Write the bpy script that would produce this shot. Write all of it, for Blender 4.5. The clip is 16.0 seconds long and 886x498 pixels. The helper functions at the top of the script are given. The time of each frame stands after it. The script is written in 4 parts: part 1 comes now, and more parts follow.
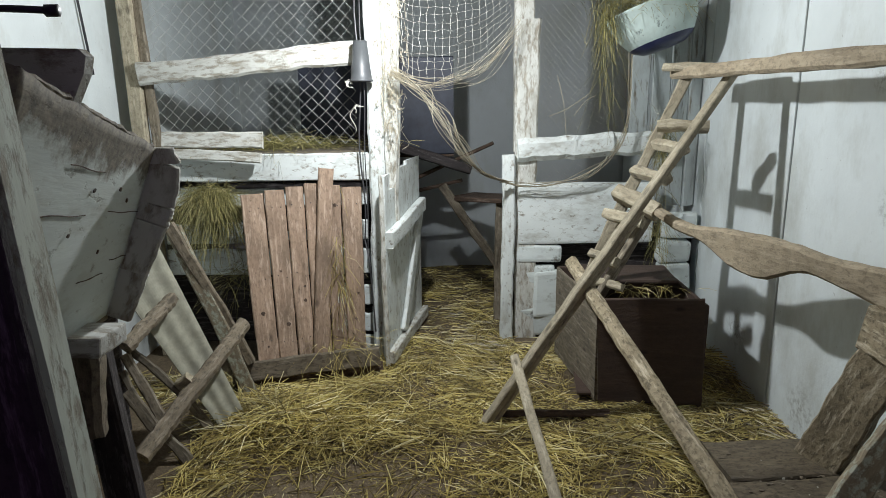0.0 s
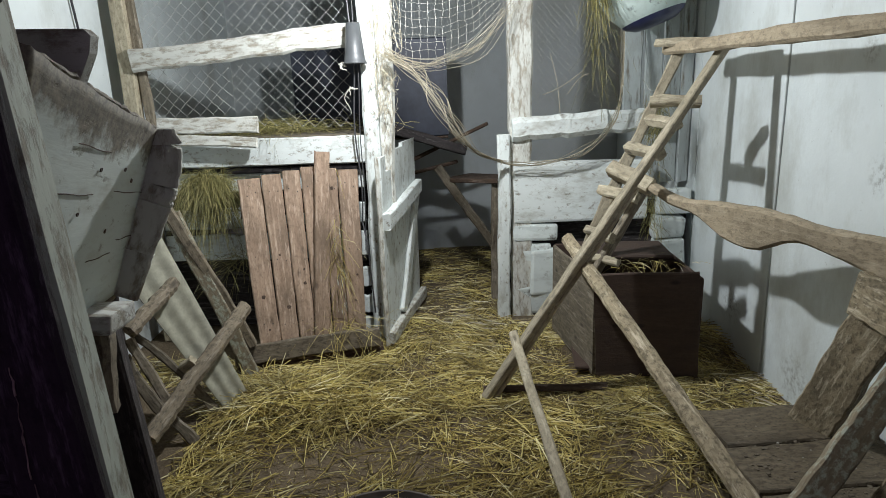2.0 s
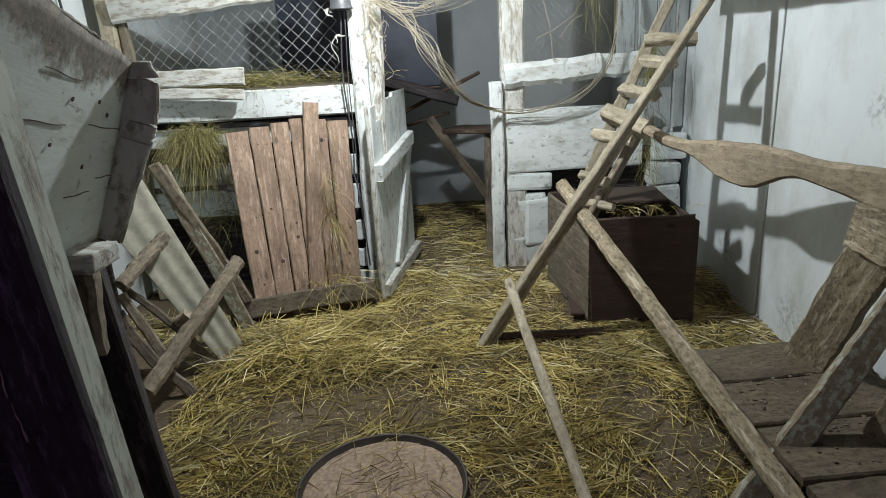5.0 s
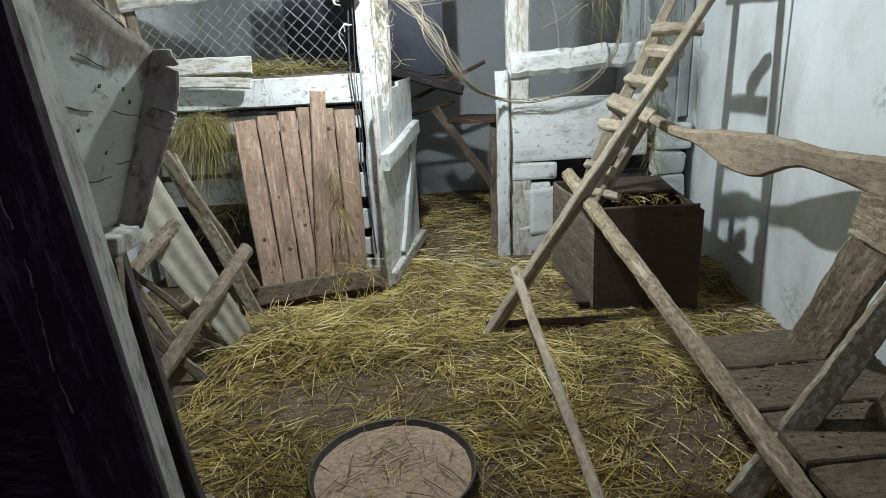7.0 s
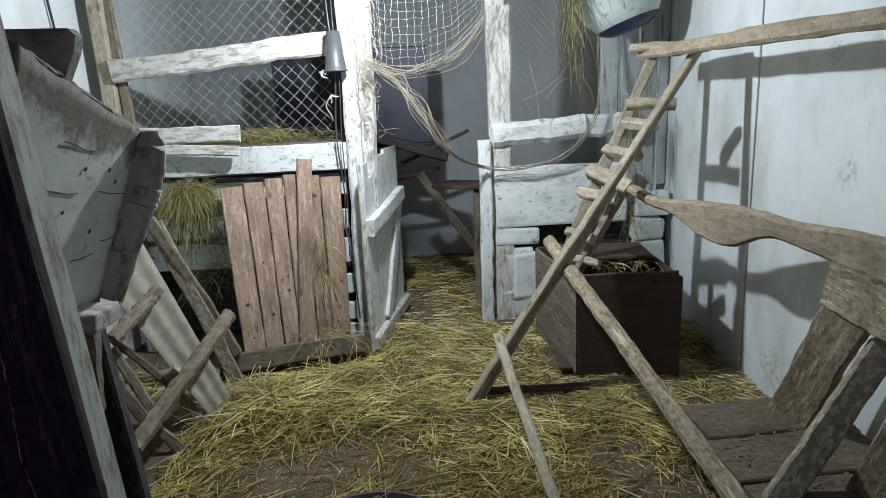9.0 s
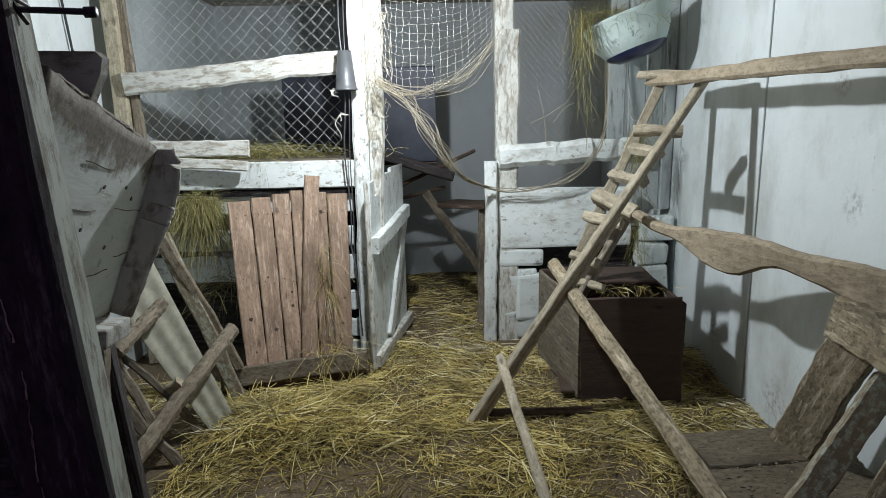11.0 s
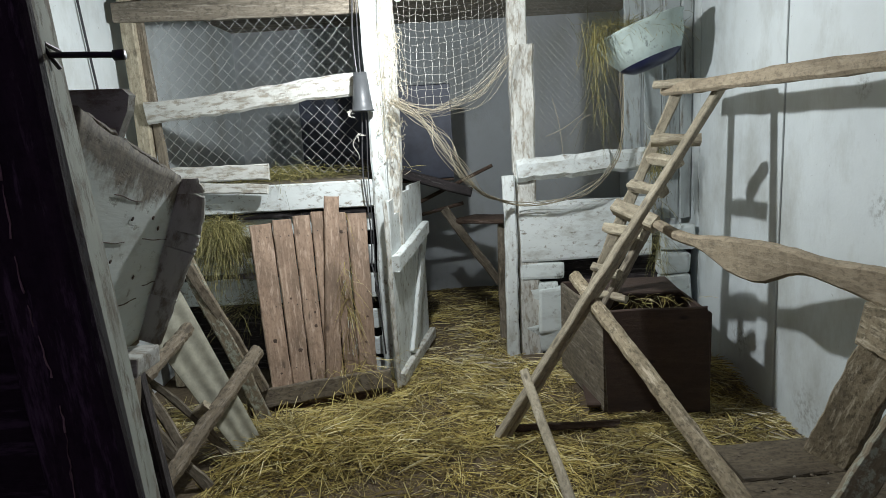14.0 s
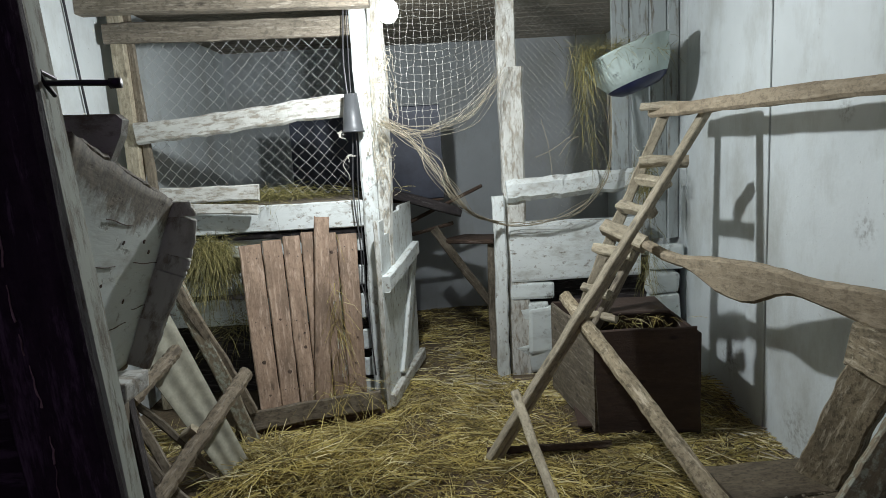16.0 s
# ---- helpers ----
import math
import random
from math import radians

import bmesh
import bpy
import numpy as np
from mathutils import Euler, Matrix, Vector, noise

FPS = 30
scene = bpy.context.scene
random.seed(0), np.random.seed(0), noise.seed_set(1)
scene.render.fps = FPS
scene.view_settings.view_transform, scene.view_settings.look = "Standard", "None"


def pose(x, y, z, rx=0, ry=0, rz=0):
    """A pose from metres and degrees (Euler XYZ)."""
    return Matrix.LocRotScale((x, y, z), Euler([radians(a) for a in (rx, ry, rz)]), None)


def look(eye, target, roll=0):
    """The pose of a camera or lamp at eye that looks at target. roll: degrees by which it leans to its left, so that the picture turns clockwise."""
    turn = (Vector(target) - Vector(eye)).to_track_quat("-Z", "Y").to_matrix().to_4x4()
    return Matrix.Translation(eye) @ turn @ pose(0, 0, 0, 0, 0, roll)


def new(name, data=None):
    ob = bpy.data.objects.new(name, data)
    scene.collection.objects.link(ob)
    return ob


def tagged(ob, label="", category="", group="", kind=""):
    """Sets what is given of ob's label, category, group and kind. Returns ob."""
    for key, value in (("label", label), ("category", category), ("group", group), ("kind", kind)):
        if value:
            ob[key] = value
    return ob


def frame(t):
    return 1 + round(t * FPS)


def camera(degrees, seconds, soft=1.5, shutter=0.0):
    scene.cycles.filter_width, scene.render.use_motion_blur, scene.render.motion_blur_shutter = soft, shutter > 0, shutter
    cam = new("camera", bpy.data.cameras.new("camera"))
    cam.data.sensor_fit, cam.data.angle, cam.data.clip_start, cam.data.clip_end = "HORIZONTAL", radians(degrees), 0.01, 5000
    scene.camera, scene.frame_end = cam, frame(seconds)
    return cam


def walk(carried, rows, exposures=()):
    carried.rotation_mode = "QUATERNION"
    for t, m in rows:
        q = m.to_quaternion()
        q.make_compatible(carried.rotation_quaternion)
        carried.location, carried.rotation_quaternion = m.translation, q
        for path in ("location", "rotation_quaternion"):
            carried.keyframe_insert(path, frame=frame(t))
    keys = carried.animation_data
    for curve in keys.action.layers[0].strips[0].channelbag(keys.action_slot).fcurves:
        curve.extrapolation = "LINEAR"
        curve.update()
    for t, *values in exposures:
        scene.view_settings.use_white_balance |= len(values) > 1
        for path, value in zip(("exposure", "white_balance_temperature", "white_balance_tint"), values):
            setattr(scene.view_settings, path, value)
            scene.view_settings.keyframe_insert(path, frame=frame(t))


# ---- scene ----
cam = camera(70.0, 16.0, soft=0.85)
PATH = [
    (0, (0.04, 0.065, 1.434), (0.005, 2.014, 0.987), -0.7),
    (0.5, (0.043, 0.061, 1.421), (0.022, 2.02, 1.019), 0.2),
    (1, (0.034, 0.045, 1.426), (0.026, 1.977, 0.909), -1.5),
    (1.5, (0.026, 0.03, 1.416), (-0.004, 1.966, 0.916), -1.3),
    (2, (0.032, 0.029, 1.417), (0.009, 1.967, 0.923), -1.9),
    (2.5, (0.036, 0.041, 1.425), (0.093, 1.96, 0.866), -2.5),
    (3, (0.041, 0.046, 1.421), (0.125, 1.952, 0.821), -2.4),
    (3.5, (0.047, 0.049, 1.403), (0.095, 1.953, 0.792), -2.1),
    (3.7, (0.047, 0.049, 1.394), (0.067, 1.957, 0.797), -2.47),
    (5.8, (0.03, 0.027, 1.334), (0.01, 1.918, 0.683), -3.29),
    (6, (0.025, 0.023, 1.333), (0.038, 1.906, 0.659), -3.1),
    (6.5, (0.011, 0.013, 1.336), (-0.015, 1.897, 0.667), -3.1),
    (7, (0.012, 0.01, 1.348), (-0.008, 1.906, 0.71), -3.1),
    (7.5, (0.009, 0.012, 1.348), (-0.013, 1.911, 0.721), -3.2),
    (8, (0.012, 0.013, 1.352), (-0.01, 1.914, 0.731), -2.8),
    (8.5, (0.026, 0.007, 1.363), (0.036, 1.923, 0.792), -2.7),
    (9, (0.036, -0.006, 1.391), (0.064, 1.94, 0.928), -2.6),
    (9.5, (0.029, -0.009, 1.403), (0.06, 1.946, 0.981), -1.8),
    (12, (0.016, -0.029, 1.412), (0.031, 1.93, 1.009), -0.7),
    (12.5, (0.015, -0.037, 1.413), (0.014, 1.926, 1.031), -0.5),
    (13, (0.015, -0.036, 1.422), (-0.024, 1.919, 1.004), -3.2),
    (13.5, (0.009, -0.024, 1.425), (-0.039, 1.937, 1.033), -3.3),
    (14, (0.013, -0.018, 1.424), (-0.02, 1.948, 1.058), -3.2),
    (14.5, (0.009, -0.015, 1.429), (-0.012, 1.956, 1.086), -3.0),
    (15, (0.007, -0.019, 1.429), (0.002, 1.952, 1.09), -3.1),
    (15.5, (0.006, -0.015, 1.425), (0.0, 1.955, 1.077), -3.4),
    (16, (0.006, -0.018, 1.434), (0.011, 1.958, 1.124), -3.1),
]
walk(cam, [(t, look(eye, target, roll)) for t, eye, target, roll in PATH],
     exposures=[(0, -0.12, 6500, 10), (3.5, -0.05, 6500, 10), (7, 0.08, 6350, 10), (8.5, -0.04, 6080, 10), (9.5, -0.09, 6120, 10),
                (12.5, -0.18, 6450, 10), (15.5, -0.38, 6450, 10), (16, -0.4, 6450, 10)])

# ---- light ----
world = bpy.data.worlds.new("night")
world.use_nodes = True
world.node_tree.nodes["Background"].inputs[0].default_value = (0.022, 0.014, 0.030, 1)
world.node_tree.nodes["Background"].inputs[1].default_value = 5.0
scene.world = world
BULB = Vector((-0.165, 2.78, 2.025))
lamp = bpy.data.lights.new("bulb_light", "POINT")
lamp.energy, lamp.color, lamp.shadow_soft_size = 116, (0.925, 0.965, 0.985), 0.03
new("bulb_light", lamp).location = BULB + Vector((0, 0, -0.07))

R = random.Random(7)


# ---- mesh helpers ----
def obj(name, bm, mat, parent=None, origin=(0, 0, 0), label="", smooth=False):
    """A mesh object from a bmesh in world coordinates, its origin at the parent's base or at origin."""
    o = Vector(parent["base"]) if parent else Vector(origin)
    bmesh.ops.recalc_face_normals(bm, faces=bm.faces)
    me = bpy.data.meshes.new(name)
    for v in bm.verts:
        v.co -= o
    bm.to_mesh(me)
    bm.free()
    if smooth:
        me.polygons.foreach_set("use_smooth", [True] * len(me.polygons))
    me.materials.append(mat)
    ob = new(name, me)
    if parent:
        ob.parent = parent
    else:
        ob.location = o
    ob["base"] = tuple(o)
    return ob


def part(name, bm, mat, parent, label="", smooth=False):
    ob = obj(name, bm, mat, parent, smooth=smooth)
    return tagged(ob, label)


def thing(name, base, label, category, group="", kind=""):
    e = new(name)
    e.empty_display_size = 0.1
    e.location = base
    e["base"] = tuple(base)
    return tagged(e, label, category, group, kind)


def plank(a, b, w, t, face=(0, -1, 0), segs=8, wob=0.003, bev=0.006, taper=1.0, bow=0.0, bm=None, ragged=0.004, twist=0.0):
    """A rough-sawn board from a to b: w wide, t thick, its broad side towards face. Edges rounded and uneven."""
    a, b = Vector(a), Vector(b)
    bm = bm or bmesh.new()
    lay = bm.verts.layers.float_vector.get("grain") or bm.verts.layers.float_vector.new("grain")
    d = b - a
    L = d.length
    d.normalize()
    n = Vector(face)
    n = (n - d * n.dot(d)).normalized()
    s = d.cross(n)
    off = Vector((R.uniform(0, 50), R.uniform(0, 50), R.uniform(0, 50)))
    bev = min(bev, w * 0.3, t * 0.3)
    rings = []
    ph = R.uniform(0, 9)
    for i in range(segs + 1):
        f = i / segs
        k = 1 + (taper - 1) * f
        hw, ht = w / 2 * k, t / 2 * (1 + (taper - 1) * f * 0.5)
        e = [R.uniform(-wob, wob) for _ in range(4)]
        prof = [(-hw + e[0], -ht + bev), (-hw + bev + e[0], -ht), (hw - bev + e[1], -ht), (hw + e[1], -ht + bev),
                (hw + e[1], ht - bev), (hw - bev + e[1], ht), (-hw + bev + e[0], ht), (-hw + e[0], ht - bev)]
        endj = R.uniform(-1, 1) * ragged if i in (0, segs) else 0
        c = a + d * (L * f) + s * (bow * math.sin(math.pi * f)) + s * wob * 0.6 * math.sin(ph + f * 7) + n * wob * 0.5 * math.sin(ph * 2 + f * 5)
        tw = twist * (f - 0.5)
        ring = []
        for j, (u, v) in enumerate(prof):
            uu, vv = u * math.cos(tw) - v * math.sin(tw), u * math.sin(tw) + v * math.cos(tw)
            jag = (endj + R.uniform(-1, 1) * ragged) if i in (0, segs) else 0
            vert = bm.verts.new(c + s * uu + n * vv + d * jag)
            vert[lay] = off + Vector((L * f, uu, vv))
            ring.append(vert)
        rings.append(ring)
    for r0, r1 in zip(rings, rings[1:]):
        for j in range(8):
            bm.faces.new((r0[j], r0[(j + 1) % 8], r1[(j + 1) % 8], r1[j]))
    bm.faces.new(rings[0])
    bm.faces.new(rings[-1][::-1])
    return bm


def tube(points, radius, sides=6, bm=None, close=True, jitter=0.0, taper=1.0):
    bm = bm or bmesh.new()
    lay = bm.verts.layers.float_vector.get("grain") or bm.verts.layers.float_vector.new("grain")
    pts = [Vector(p) for p in points]
    off = Vector((R.uniform(0, 50), R.uniform(0, 50), 0))
    rings, run = [], 0.0
    for i, p in enumerate(pts):
        d = (pts[min(i + 1, len(pts) - 1)] - pts[max(i - 1, 0)])
        d = d.normalized() if d.length > 1e-9 else Vector((0, 0, 1))
        u = d.cross(Vector((0.13, 0.21, 0.97)))
        if u.length < 0.05:
            u = d.cross(Vector((1, 0, 0)))
        u.normalize()
        v = d.cross(u)
        run += (p - pts[i - 1]).length if i else 0
        rr = radius * (1 + (taper - 1) * i / max(1, len(pts) - 1))
        ring = []
        for k in range(sides):
            an = 2 * math.pi * k / sides
            q = rr * (1 + R.uniform(-jitter, jitter))
            vert = bm.verts.new(p + u * q * math.cos(an) + v * q * math.sin(an))
            vert[lay] = off + Vector((run, rr * math.cos(an), rr * math.sin(an)))
            ring.append(vert)
        rings.append(ring)
    for a, b in zip(rings, rings[1:]):
        for k in range(sides):
            bm.faces.new((a[k], a[(k + 1) % sides], b[(k + 1) % sides], b[k]))
    if close and sides > 2:
        bm.faces.new(rings[0][::-1])
        bm.faces.new(rings[-1])
    return bm


def block(lo, hi, bev=0.01, jit=0.004, bm=None):
    """A worn block between two corners."""
    bm = bm or bmesh.new()
    lay = bm.verts.layers.float_vector.get("grain") or bm.verts.layers.float_vector.new("grain")
    lo, hi = Vector(lo), Vector(hi)
    tmp = bmesh.new()
    bmesh.ops.create_cube(tmp, size=1)
    for v in tmp.verts:
        v.co = Vector([lo[k] + (v.co[k] + 0.5) * (hi[k] - lo[k]) + R.uniform(-jit, jit) for k in range(3)])
    bmesh.ops.bevel(tmp, geom=tmp.edges[:], offset=min(bev, 0.3 * min(hi - lo)), segments=2, affect="EDGES", profile=0.6)
    off = Vector((R.uniform(0, 50), R.uniform(0, 50), 0))
    m = {}
    for v in tmp.verts:
        m[v] = bm.verts.new(v.co)
        m[v][lay] = off + v.co
    for f in tmp.faces:
        bm.faces.new([m[v] for v in f.verts])
    tmp.free()
    return bm


# ---- materials ----
def nodes_of(name):
    m = bpy.data.materials.new(name)
    m.use_nodes = True
    nt = m.node_tree
    return m, nt, nt.nodes["Principled BSDF"]


def add(nt, kind, **kw):
    n = nt.nodes.new(kind)
    for k, v in kw.items():
        n.inputs[k].default_value = v
    return n


def ramp(nt, fac, stops):
    r = nt.nodes.new("ShaderNodeValToRGB")
    el = r.color_ramp.elements
    while len(el) < len(stops):
        el.new(0.5)
    for e, (p, c) in zip(el, stops):
        e.position, e.color = p, (*c, 1) if len(c) == 3 else c
    nt.links.new(fac, r.inputs[0])
    return r.outputs[0]


def mixc(nt, fac, a, b, mode="MIX"):
    m = nt.nodes.new("ShaderNodeMix")
    m.data_type, m.blend_type = "RGBA", mode
    for sock, val in ((m.inputs[0], fac), (m.inputs[6], a), (m.inputs[7], b)):
        if isinstance(val, bpy.types.NodeSocket):
            nt.links.new(val, sock)
        else:
            sock.default_value = (*val, 1) if isinstance(val, tuple) else val
    return m.outputs[2]


def coords(nt, use_grain, scale):
    if use_grain:
        src = nt.nodes.new("ShaderNodeAttribute")
        src.attribute_name = "grain"
        out = src.outputs["Vector"]
    else:
        out = nt.nodes.new("ShaderNodeTexCoord").outputs["Object"]
    mp = nt.nodes.new("ShaderNodeMapping")
    mp.inputs["Scale"].default_value = scale
    nt.links.new(out, mp.inputs[0])
    return mp.outputs[0]


def noise_of(nt, vec, scale, detail=5.0, rough=0.6):
    n = add(nt, "ShaderNodeTexNoise", Scale=scale, Detail=detail, Roughness=rough)
    nt.links.new(vec, n.inputs["Vector"])
    return n.outputs["Fac"]


def bump(nt, bsdf, height, strength, dist=0.01):
    b = add(nt, "ShaderNodeBump", Strength=strength, Distance=dist)
    nt.links.new(height, b.inputs["Height"])
    nt.links.new(b.outputs[0], bsdf.inputs["Normal"])


def timber(name, light, dark, stain=(0.05, 0.04, 0.03), stain_amt=0.5, rough=0.85, vary=0.2, crust=0.6, pale=0.5, grain=(2.2, 38)):
    """Weathered wood with grain along the board, knots, dirt and a tone of its own per board."""
    m, nt, p = nodes_of(name)
    g = coords(nt, True, (grain[0], grain[1], grain[1]))
    fine = noise_of(nt, g, 1.6, 6, 0.65)
    col = ramp(nt, fine, [(0.3, dark), (0.52, tuple((a + b) / 2 for a, b in zip(light, dark))), (0.72, light)])
    cell = nt.nodes.new("ShaderNodeTexVoronoi")
    cell.inputs["Scale"].default_value = 1.0
    nt.links.new(coords(nt, True, (5, 11, 11)), cell.inputs["Vector"])
    knot = ramp(nt, cell.outputs["Distance"], [(0.06, (1, 1, 1)), (0.16, (0, 0, 0))])
    col = mixc(nt, knot, col, tuple(c * 0.45 for c in dark))
    big = noise_of(nt, coords(nt, True, (3, 7, 7)), 1.3, 4, 0.6)
    st = ramp(nt, big, [(0.46, (0, 0, 0)), (0.72, (stain_amt,) * 3)])
    col = mixc(nt, st, col, stain)
    speck = noise_of(nt, coords(nt, True, (38, 60, 60)), 1.0, 6, 0.75)
    col = mixc(nt, ramp(nt, speck, [(0.49, (0, 0, 0)), (0.60, (crust,) * 3)]), col, tuple(c * 0.5 for c in dark))
    scuff = noise_of(nt, coords(nt, True, (7, 45, 45)), 1.2, 6, 0.75)
    col = mixc(nt, ramp(nt, scuff, [(0.53, (0, 0, 0)), (0.64, (pale,) * 3)]), col, tuple(min(1, 0.12 + c * 1.25) for c in light))
    info = nt.nodes.new("ShaderNodeObjectInfo")
    hsv = add(nt, "ShaderNodeHueSaturation")
    mr = add(nt, "ShaderNodeMapRange")
    mr.inputs["To Min"].default_value, mr.inputs["To Max"].default_value = 1 - vary, 1 + vary
    nt.links.new(info.outputs["Random"], mr.inputs["Value"])
    nt.links.new(mr.outputs[0], hsv.inputs["Value"])
    nt.links.new(col, hsv.inputs["Color"])
    nt.links.new(hsv.outputs[0], p.inputs["Base Color"])
    p.inputs["Roughness"].default_value = rough
    bump(nt, p, mixc(nt, 0.5, fine, speck), 0.9, 0.006)
    return m


def limewash(name, paint, under, worn=0.5, scale=(4, 16, 16), grain=True, grime=(0.16, 0.14, 0.10), grime_amt=0.45):
    """Brushed limewash that flakes off and shows the surface under it."""
    m, nt, p = nodes_of(name)
    v = coords(nt, grain, scale)
    flake = noise_of(nt, v, 1.5, 8, 0.7)
    edge = ramp(nt, flake, [(worn - 0.055, (0, 0, 0)), (worn + 0.06, (1, 1, 1))])
    fine = noise_of(nt, coords(nt, grain, (9, 60, 60) if grain else (40, 40, 40)), 1.5, 5, 0.6)
    base = ramp(nt, fine, [(0.3, tuple(c * 0.55 for c in under)), (0.7, under)])
    tone = noise_of(nt, coords(nt, grain, (2, 5, 5) if grain else (1.6, 1.6, 1.6)), 1.4, 4, 0.6)
    wash = ramp(nt, tone, [(0.3, tuple(c * 0.86 for c in paint)), (0.7, paint)])
    col = mixc(nt, edge, base, wash)
    gr = noise_of(nt, coords(nt, grain, (5, 12, 12) if grain else (4, 4, 2)), 1.2, 6, 0.7)
    gm = ramp(nt, gr, [(0.50, (0, 0, 0)), (0.78, (grime_amt,) * 3)])
    col = mixc(nt, gm, col, grime)
    nt.links.new(col, p.inputs["Base Color"])
    p.inputs["Roughness"].default_value = 0.9
    h = mixc(nt, 0.35, edge, fine)
    bump(nt, p, h, 0.5, 0.004)
    return m


def plain(name, color, rough=0.6, metal=0.0, var=0.3, scale=12.0, bump_amt=0.2):
    m, nt, p = nodes_of(name)
    v = coords(nt, False, (1, 1, 1))
    n = noise_of(nt, v, scale, 6, 0.65)
    col = ramp(nt, n, [(0.3, tuple(c * (1 - var) for c in color)), (0.7, tuple(min(1, c * (1 + var * 0.5)) for c in color))])
    nt.links.new(col, p.inputs["Base Color"])
    p.inputs["Roughness"].default_value, p.inputs["Metallic"].default_value = rough, metal
    bump(nt, p, n, bump_amt, 0.004)
    return m


def stalks(name, stops, rough=0.6, patch=0.0):
    """Dry stalks, each with a tone of its own; patch: how far trodden and fresh patches differ."""
    m, nt, p = nodes_of(name)
    geo = nt.nodes.new("ShaderNodeNewGeometry")
    col = ramp(nt, geo.outputs["Random Per Island"], stops)
    if patch:
        v = coords(nt, False, (1, 1, 1))
        old = ramp(nt, noise_of(nt, v, 3.2, 4, 0.6), [(0.40, (patch,) * 3), (0.58, (0, 0, 0))])
        col = mixc(nt, old, col, (0.10, 0.075, 0.03))
    nt.links.new(col, p.inputs["Base Color"])
    p.inputs["Roughness"].default_value = rough
    return m


def plaster_mat(name, paint, spots=0.5, smears=()):
    """Whitewashed wall: cloudy tone, brush marks, splashes of dirt and small chips."""
    m, nt, p = nodes_of(name)
    v = coords(nt, False, (1, 1, 1))
    tone = noise_of(nt, v, 1.7, 4, 0.6)
    col = ramp(nt, tone, [(0.3, tuple(c * 0.82 for c in paint)), (0.7, paint)])
    spk = noise_of(nt, coords(nt, False, (14, 14, 9)), 2.6, 7, 0.72)
    col = mixc(nt, ramp(nt, spk, [(0.66, (0, 0, 0)), (0.70, (spots,) * 3)]), col, (0.16, 0.15, 0.13))
    big = noise_of(nt, coords(nt, False, (1.5, 1.5, 0.8)), 1.6, 6, 0.7)
    col = mixc(nt, ramp(nt, big, [(0.48, (0, 0, 0)), (0.76, (0.62,) * 3)]), col, (0.30, 0.30, 0.25))
    for spot, size in smears:
        geo = nt.nodes.new("ShaderNodeNewGeometry")
        dist = nt.nodes.new("ShaderNodeVectorMath")
        dist.operation = "DISTANCE"
        dist.inputs[1].default_value = spot
        nt.links.new(geo.outputs["Position"], dist.inputs[0])
        near = add(nt, "ShaderNodeMapRange")
        near.inputs["From Min"].default_value, near.inputs["From Max"].default_value = size, size * 0.2
        nt.links.new(dist.outputs["Value"], near.inputs["Value"])
        rag = ramp(nt, noise_of(nt, v, 38, 5, 0.7), [(0.46, (0, 0, 0)), (0.62, (0.5,) * 3)])
        col = mixc(nt, mixc(nt, 1.0, near.outputs[0], rag, "MULTIPLY"), col, (0.10, 0.095, 0.075))
    nt.links.new(col, p.inputs["Base Color"])
    p.inputs["Roughness"].default_value = 0.85
    fine = noise_of(nt, v, 55, 5, 0.6)
    bump(nt, p, mixc(nt, 0.4, fine, spk), 0.35, 0.004)
    return m


def earth(name):
    m, nt, p = nodes_of(name)
    v = coords(nt, False, (1, 1, 1))
    n1, n2 = noise_of(nt, v, 6, 7, 0.65), noise_of(nt, v, 70, 5, 0.7)
    col = ramp(nt, n1, [(0.3, (0.075, 0.054, 0.032)), (0.55, (0.145, 0.108, 0.066)), (0.75, (0.205, 0.16, 0.104))])
    col = mixc(nt, 0.35, col, ramp(nt, n2, [(0.35, (0.05, 0.036, 0.02)), (0.65, (0.22, 0.172, 0.11))]))
    nt.links.new(col, p.inputs["Base Color"])
    p.inputs["Roughness"].default_value = 0.95
    bump(nt, p, mixc(nt, 0.5, n1, n2), 1.0, 0.025)
    return m


M_WHITE = limewash("limewashed_wood", (0.74, 0.79, 0.78), (0.33, 0.30, 0.245), 0.385, (13, 22, 22), True, (0.25, 0.23, 0.175), 0.75)
M_WORN = limewash("worn_limewash", (0.66, 0.67, 0.63), (0.45, 0.415, 0.345), 0.46, (9, 26, 26), True, (0.25, 0.22, 0.165), 0.75)
M_SLAT = limewash("flaked_green_paint", (0.40, 0.42, 0.34), (0.29, 0.24, 0.165), 0.54, (24, 34, 34), True, (0.09, 0.075, 0.05), 0.7)
M_STONE = limewash("limewashed_stone", (0.70, 0.76, 0.75), (0.22, 0.22, 0.19), 0.36, (7, 7, 7), True)
M_BROWN = timber("brown_plank", (0.40, 0.29, 0.21), (0.275, 0.188, 0.132), (0.14, 0.10, 0.07), 0.8, crust=0.45, pale=0.55, vary=0.12)
M_GREYWOOD = timber("grey_weathered_wood", (0.25, 0.215, 0.16), (0.13, 0.108, 0.078), (0.065, 0.055, 0.04), 0.6, grain=(6, 34))
M_PALEWOOD = timber("pale_dirty_wood", (0.47, 0.42, 0.31), (0.30, 0.26, 0.185), (0.15, 0.125, 0.085), 0.6, crust=0.55, pale=0.4, grain=(5, 26))
M_CRUST = timber("mottled_crusted_wood", (0.36, 0.305, 0.205), (0.20, 0.162, 0.102), (0.095, 0.078, 0.052), 0.75, crust=0.9, pale=0.75, grain=(26, 30))
